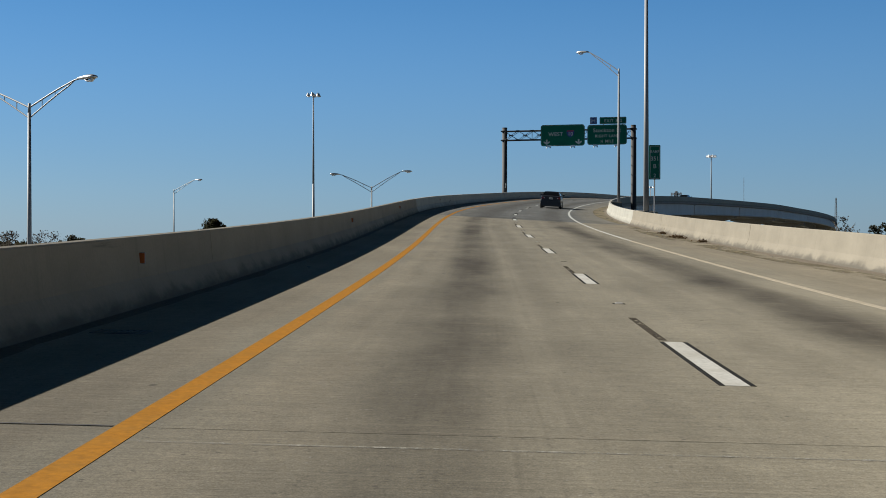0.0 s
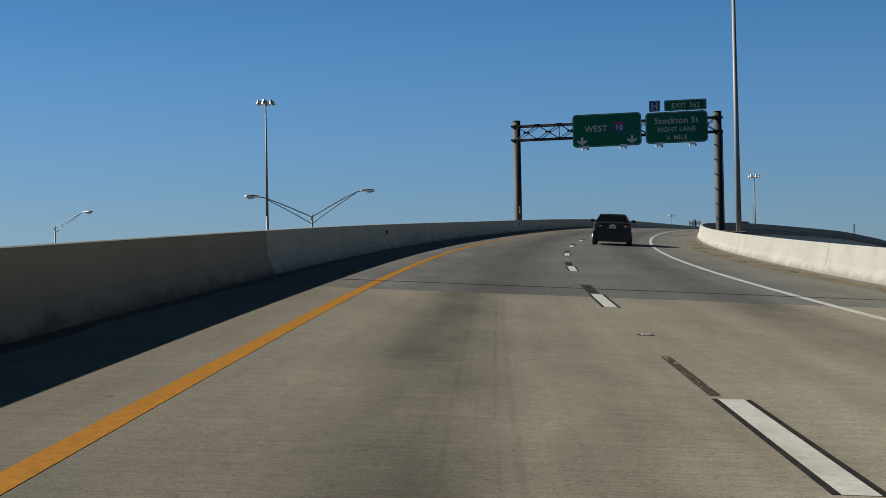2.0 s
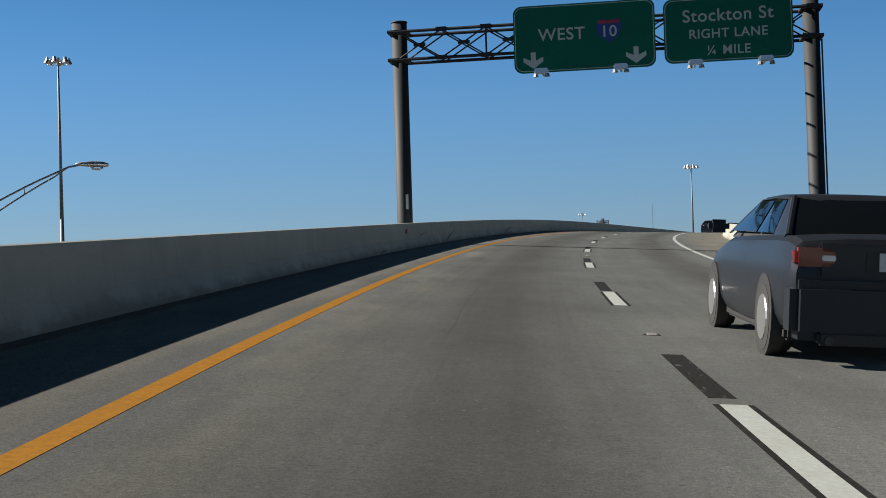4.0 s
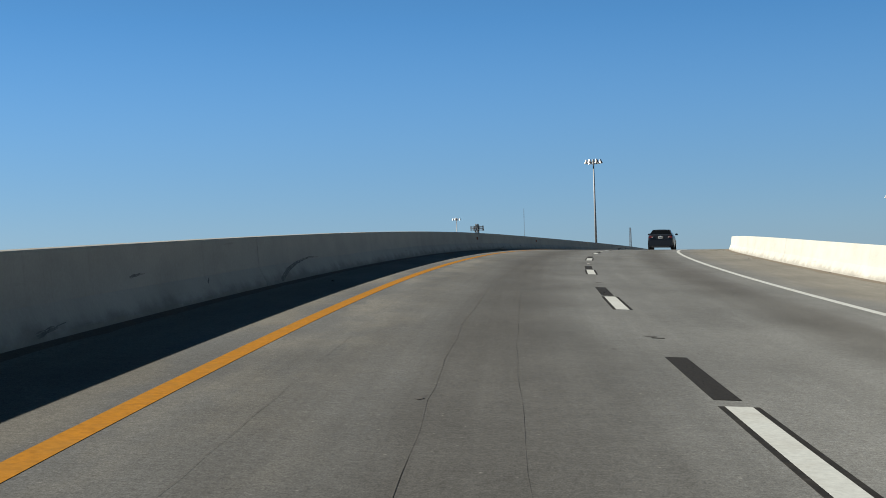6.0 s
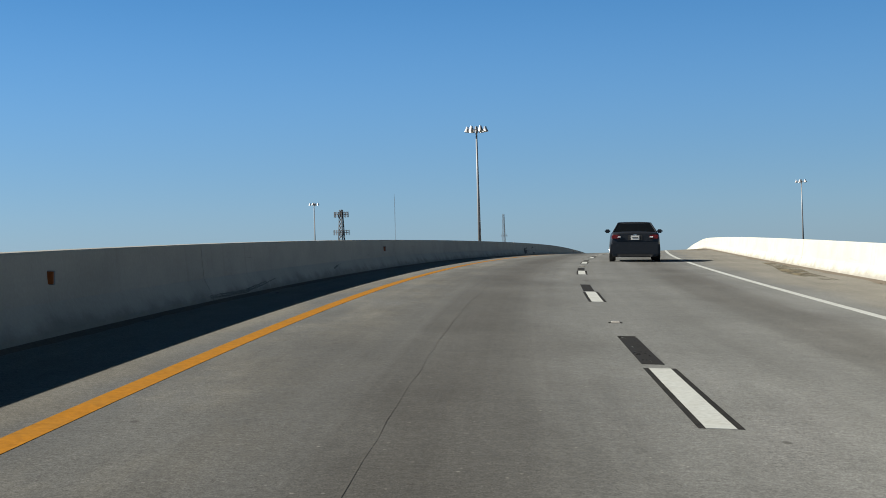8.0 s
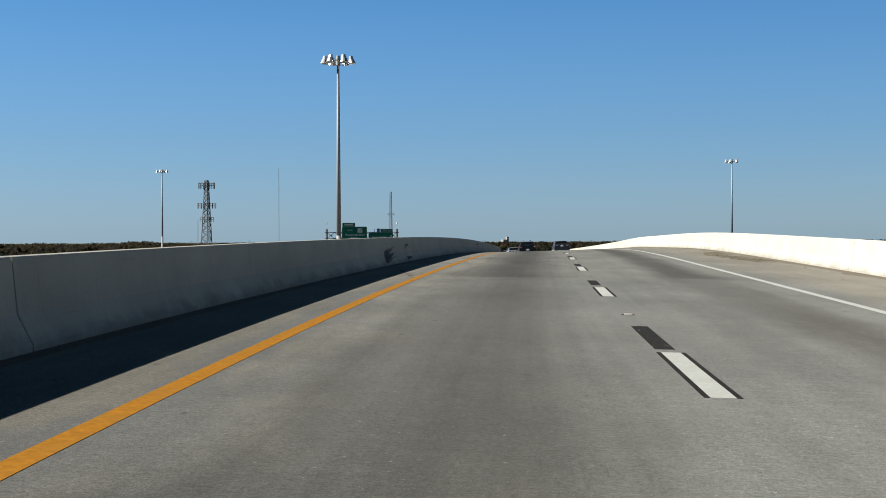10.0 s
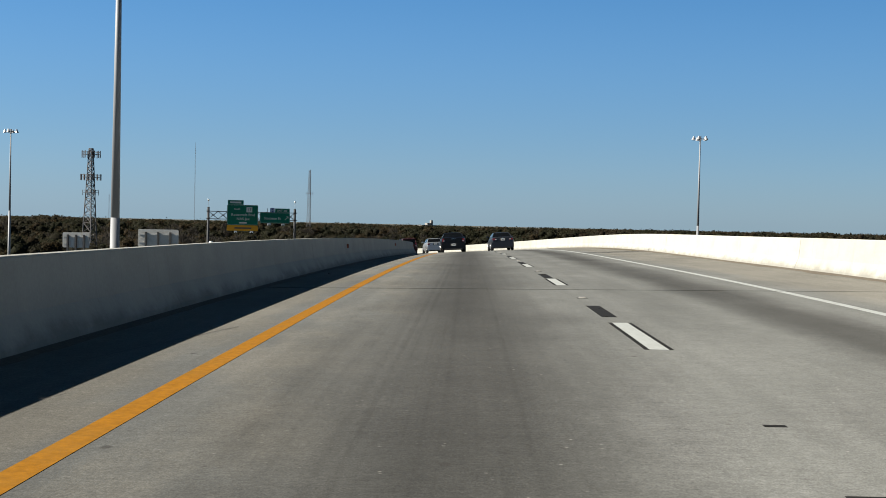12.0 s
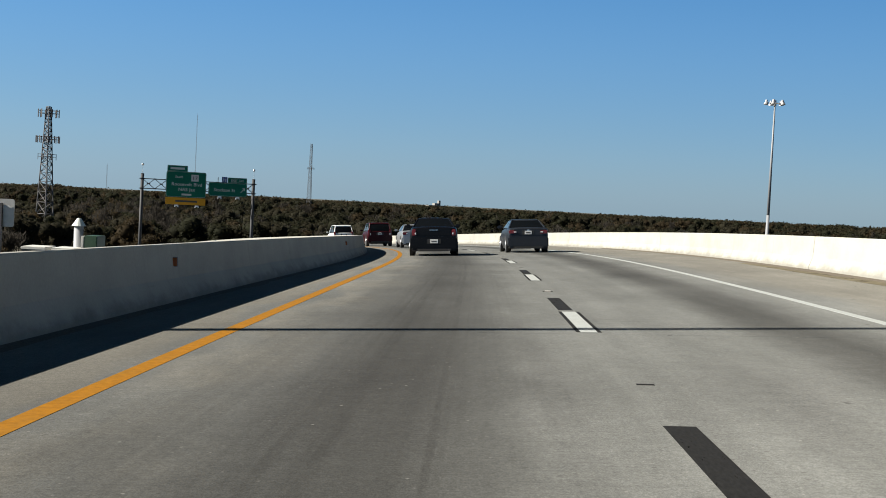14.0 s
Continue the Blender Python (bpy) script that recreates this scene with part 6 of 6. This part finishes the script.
# worn layers on the deck: a skid from the parapet, a scraped patch, dirt on the outer shoulder, the cracked first joint
M_SKID = worn_material("skid_rubber", (0.062, 0.060, 0.053), 1.1, 0.44, 0.72, 0.0, (3.0, 0.5))
M_SCRAPE = worn_material("pale_scrape", (0.180, 0.178, 0.160), 3.0, 0.42, 0.75, 0.0, (3.0, 1.0))
M_SILT = worn_material("brown_silt", (0.105, 0.092, 0.062), 0.5, 0.42, 0.60, 0.0, (1.6, 0.45))


def worn_strip(name, mat, path):
    """A thin layer along a path of (along, middle, breadth)."""
    along, mid, broad = zip(*path)
    sweep(name, mat, along[0], along[-1], 0.5, lambda s: [(np.interp(s, along, mid) + q * np.interp(s, along, broad), 0.003 if abs(q) < 0.5 else 0.001) for q in (-0.5, -0.25, 0.0, 0.25, 0.5)], road, closed=False)


worn_strip("skid_mark", M_SKID, ((307.3, 0.05, 0.12), (309.75, -0.17, 0.16), (312.7, -0.7, 0.15), (314.5, -1.0, 0.06)))
for path in (((321.0, 10.25, 0.6), (327.0, 9.8, 1.1), (333.0, 9.7, 1.3), (338.0, 10.0, 0.6)), ((264.0, 9.4, 0.4), (268.5, 9.4, 0.7), (275.0, 10.0, 0.7), (280.0, 10.1, 0.4)), ((60.0, 10.1, 0.5), (70.0, 10.0, 1.0), (82.0, 9.9, 1.1), (95.0, 9.9, 1.2), (108.0, 10.1, 0.7)), ((112.5, 10.2, 0.6), (130.0, 10.0, 1.2), (150.0, 9.9, 1.3), (172.0, 10.0, 0.8)), ((392.0, 10.6, 0.5), (402.0, 10.6, 0.8), (412.0, 10.7, 0.6))):
    worn_strip("silt_patch", M_SILT, path)
sweep("joint_crack", M_CRACK, 44.21, 44.24, 0.03, lambda s: [(left_edge(s) + 0.4, 0.004), (-0.1, 0.004)], road, closed=False)
sweep("joint_scrape", M_SCRAPE, 43.77, 43.81, 0.04, lambda s: [(0.15, 0.003), (2.6, 0.003), (5.0, 0.003), (7.0, 0.003)], road, closed=False)
bm = bmesh.new()
block(bm, (-0.26, -0.16, 0.0), (0.26, -0.13, 0.006))
block(bm, (-0.26, 0.13, 0.0), (0.26, 0.16, 0.006))
for k in range(9):
    block(bm, (-0.26 + 0.0615 * k, -0.13, 0.0), (-0.232 + 0.0615 * k, 0.13, 0.006))
drain = part("drain_grate", bm, M_DARKSTEEL, None, "dark steel drain grate in the shoulder")
tagged(drain, "dark steel drain grate in the deck shoulder", "drain grate")
drain.matrix_basis = road_pose(49.2, -1.46, 0.001)

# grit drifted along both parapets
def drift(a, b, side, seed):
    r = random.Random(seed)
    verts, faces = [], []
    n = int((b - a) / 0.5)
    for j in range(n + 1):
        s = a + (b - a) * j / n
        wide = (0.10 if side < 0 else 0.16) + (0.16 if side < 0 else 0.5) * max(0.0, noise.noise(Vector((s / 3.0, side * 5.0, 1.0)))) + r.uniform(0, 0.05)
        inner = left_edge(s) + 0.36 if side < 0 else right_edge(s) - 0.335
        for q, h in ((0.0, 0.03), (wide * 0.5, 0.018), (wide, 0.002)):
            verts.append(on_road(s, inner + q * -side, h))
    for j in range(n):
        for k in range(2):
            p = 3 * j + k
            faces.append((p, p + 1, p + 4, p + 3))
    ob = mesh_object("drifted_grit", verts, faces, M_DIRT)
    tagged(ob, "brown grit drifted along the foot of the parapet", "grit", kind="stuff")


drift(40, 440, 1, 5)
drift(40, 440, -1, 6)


def litter(s, across, size, seed):
    r = random.Random(seed)
    t = tagged(new("road_debris"), "dark scrap of debris lying on the deck", "debris", "road debris")
    t.matrix_basis = road_pose(s, across, 0.0)
    bm = bmesh.new()
    rings = []
    for k in range(4):
        y = (k / 3 - 0.5) * size
        w = size * 0.22 * math.sin(math.pi * (k + 0.5) / 4) * r.uniform(0.6, 1.2)
        rings.append([(w * math.cos(a) + r.uniform(-0.01, 0.01), y, max(0.0, 0.03 + w * 0.4 * math.sin(a))) for a in [2 * math.pi * j / 7 for j in range(7)]])
    part("scrap", loft(bm, rings), M_DARKSTEEL if seed % 3 else M_DIRT, t)


for k in range(46):
    litter(42 + k * 8.1 + random.Random(k).uniform(-3, 3), random.Random(k + 99).choice((9.9, 10.2, 9.6, -1.3, 8.8, 10.35, 9.2, 10.0, -0.9)) + random.Random(k + 7).uniform(-0.2, 0.2), random.Random(k + 3).uniform(0.04, 0.18), k)


# piers
def pier(s):
    o, ri, ta, up = road_frame(s)
    mid = (left_edge(s) + right_edge(s)) / 2
    p = o + ri * mid
    t = thing("bridge_pier", pose(p[0], p[1], GROUND_Z, 0, 0, -math.degrees(np.interp(s, LINE_S, LINE[:, 3]))), "concrete hammerhead pier under the ramp", "bridge pier", "ramp piers")
    h = p[2] - 1.95 - GROUND_Z
    if h < 1.2:
        h = 1.2
    bm = bmesh.new()
    block(bm, (-1.1, -0.8, -0.3), (1.1, 0.8, h - 0.6), 0.12)
    part("column", bm, M_GIRDER, t)
    bm = bmesh.new()
    w0, w1 = 1.4, 5.0
    loft(bm, [[(-w0, y, h - 1.6), (w0, y, h - 1.6), (w1, y, h - 0.7), (w1, y, h - 0.25), (-w1, y, h - 0.25), (-w1, y, h - 0.7)] for y in (-0.9, 0.9)])
    part("pier_cap", bm, M_GIRDER, t)


for s in PIERS:
    pier(s)



def brush(s, across, wide, n, seed):
    """A heap of dry leaves and twigs blown against the parapet."""
    g = np.random.default_rng(seed)
    t = tagged(new("leaf_heap"), "heap of dry brown leaves and twigs by the parapet", "dry leaves", "leaf heaps")
    t.matrix_basis = road_pose(s, across, 0.0)
    verts, faces = [], []
    for _ in range(n):
        c = np.array([g.normal() * wide * 0.3, g.normal() * wide * 0.7, 0.0])
        c[2] = 0.015 + abs(g.normal()) * 0.05 * math.exp(-(c[0] ** 2 + c[1] ** 2) / wide**2)
        a, b = g.normal(size=3), g.normal(size=3)
        a *= g.uniform(0.03, 0.09) / np.linalg.norm(a)
        b *= g.uniform(0.01, 0.03) / np.linalg.norm(b)
        i = len(verts)
        verts += [c - a, c + b, c + a, c - b]
        faces.append((i, i + 1, i + 2, i + 3))
    verts = [(v[0], v[1], max(0.004, v[2])) for v in verts]
    mesh_object("leaves", verts, faces, M_DRYLEAF, None, t)["kind"] = "stuff"


M_DRYLEAF = leaf_material("dry_leaves", (0.07, 0.045, 0.024), (0.04, 0.03, 0.018))
for k, (s, x, w, n) in enumerate(((90.0, 10.1, 0.5, 260), (85.5, 10.3, 0.35, 120), (95.5, 10.25, 0.3, 90))):
    brush(s, x, w, n, 900 + k)
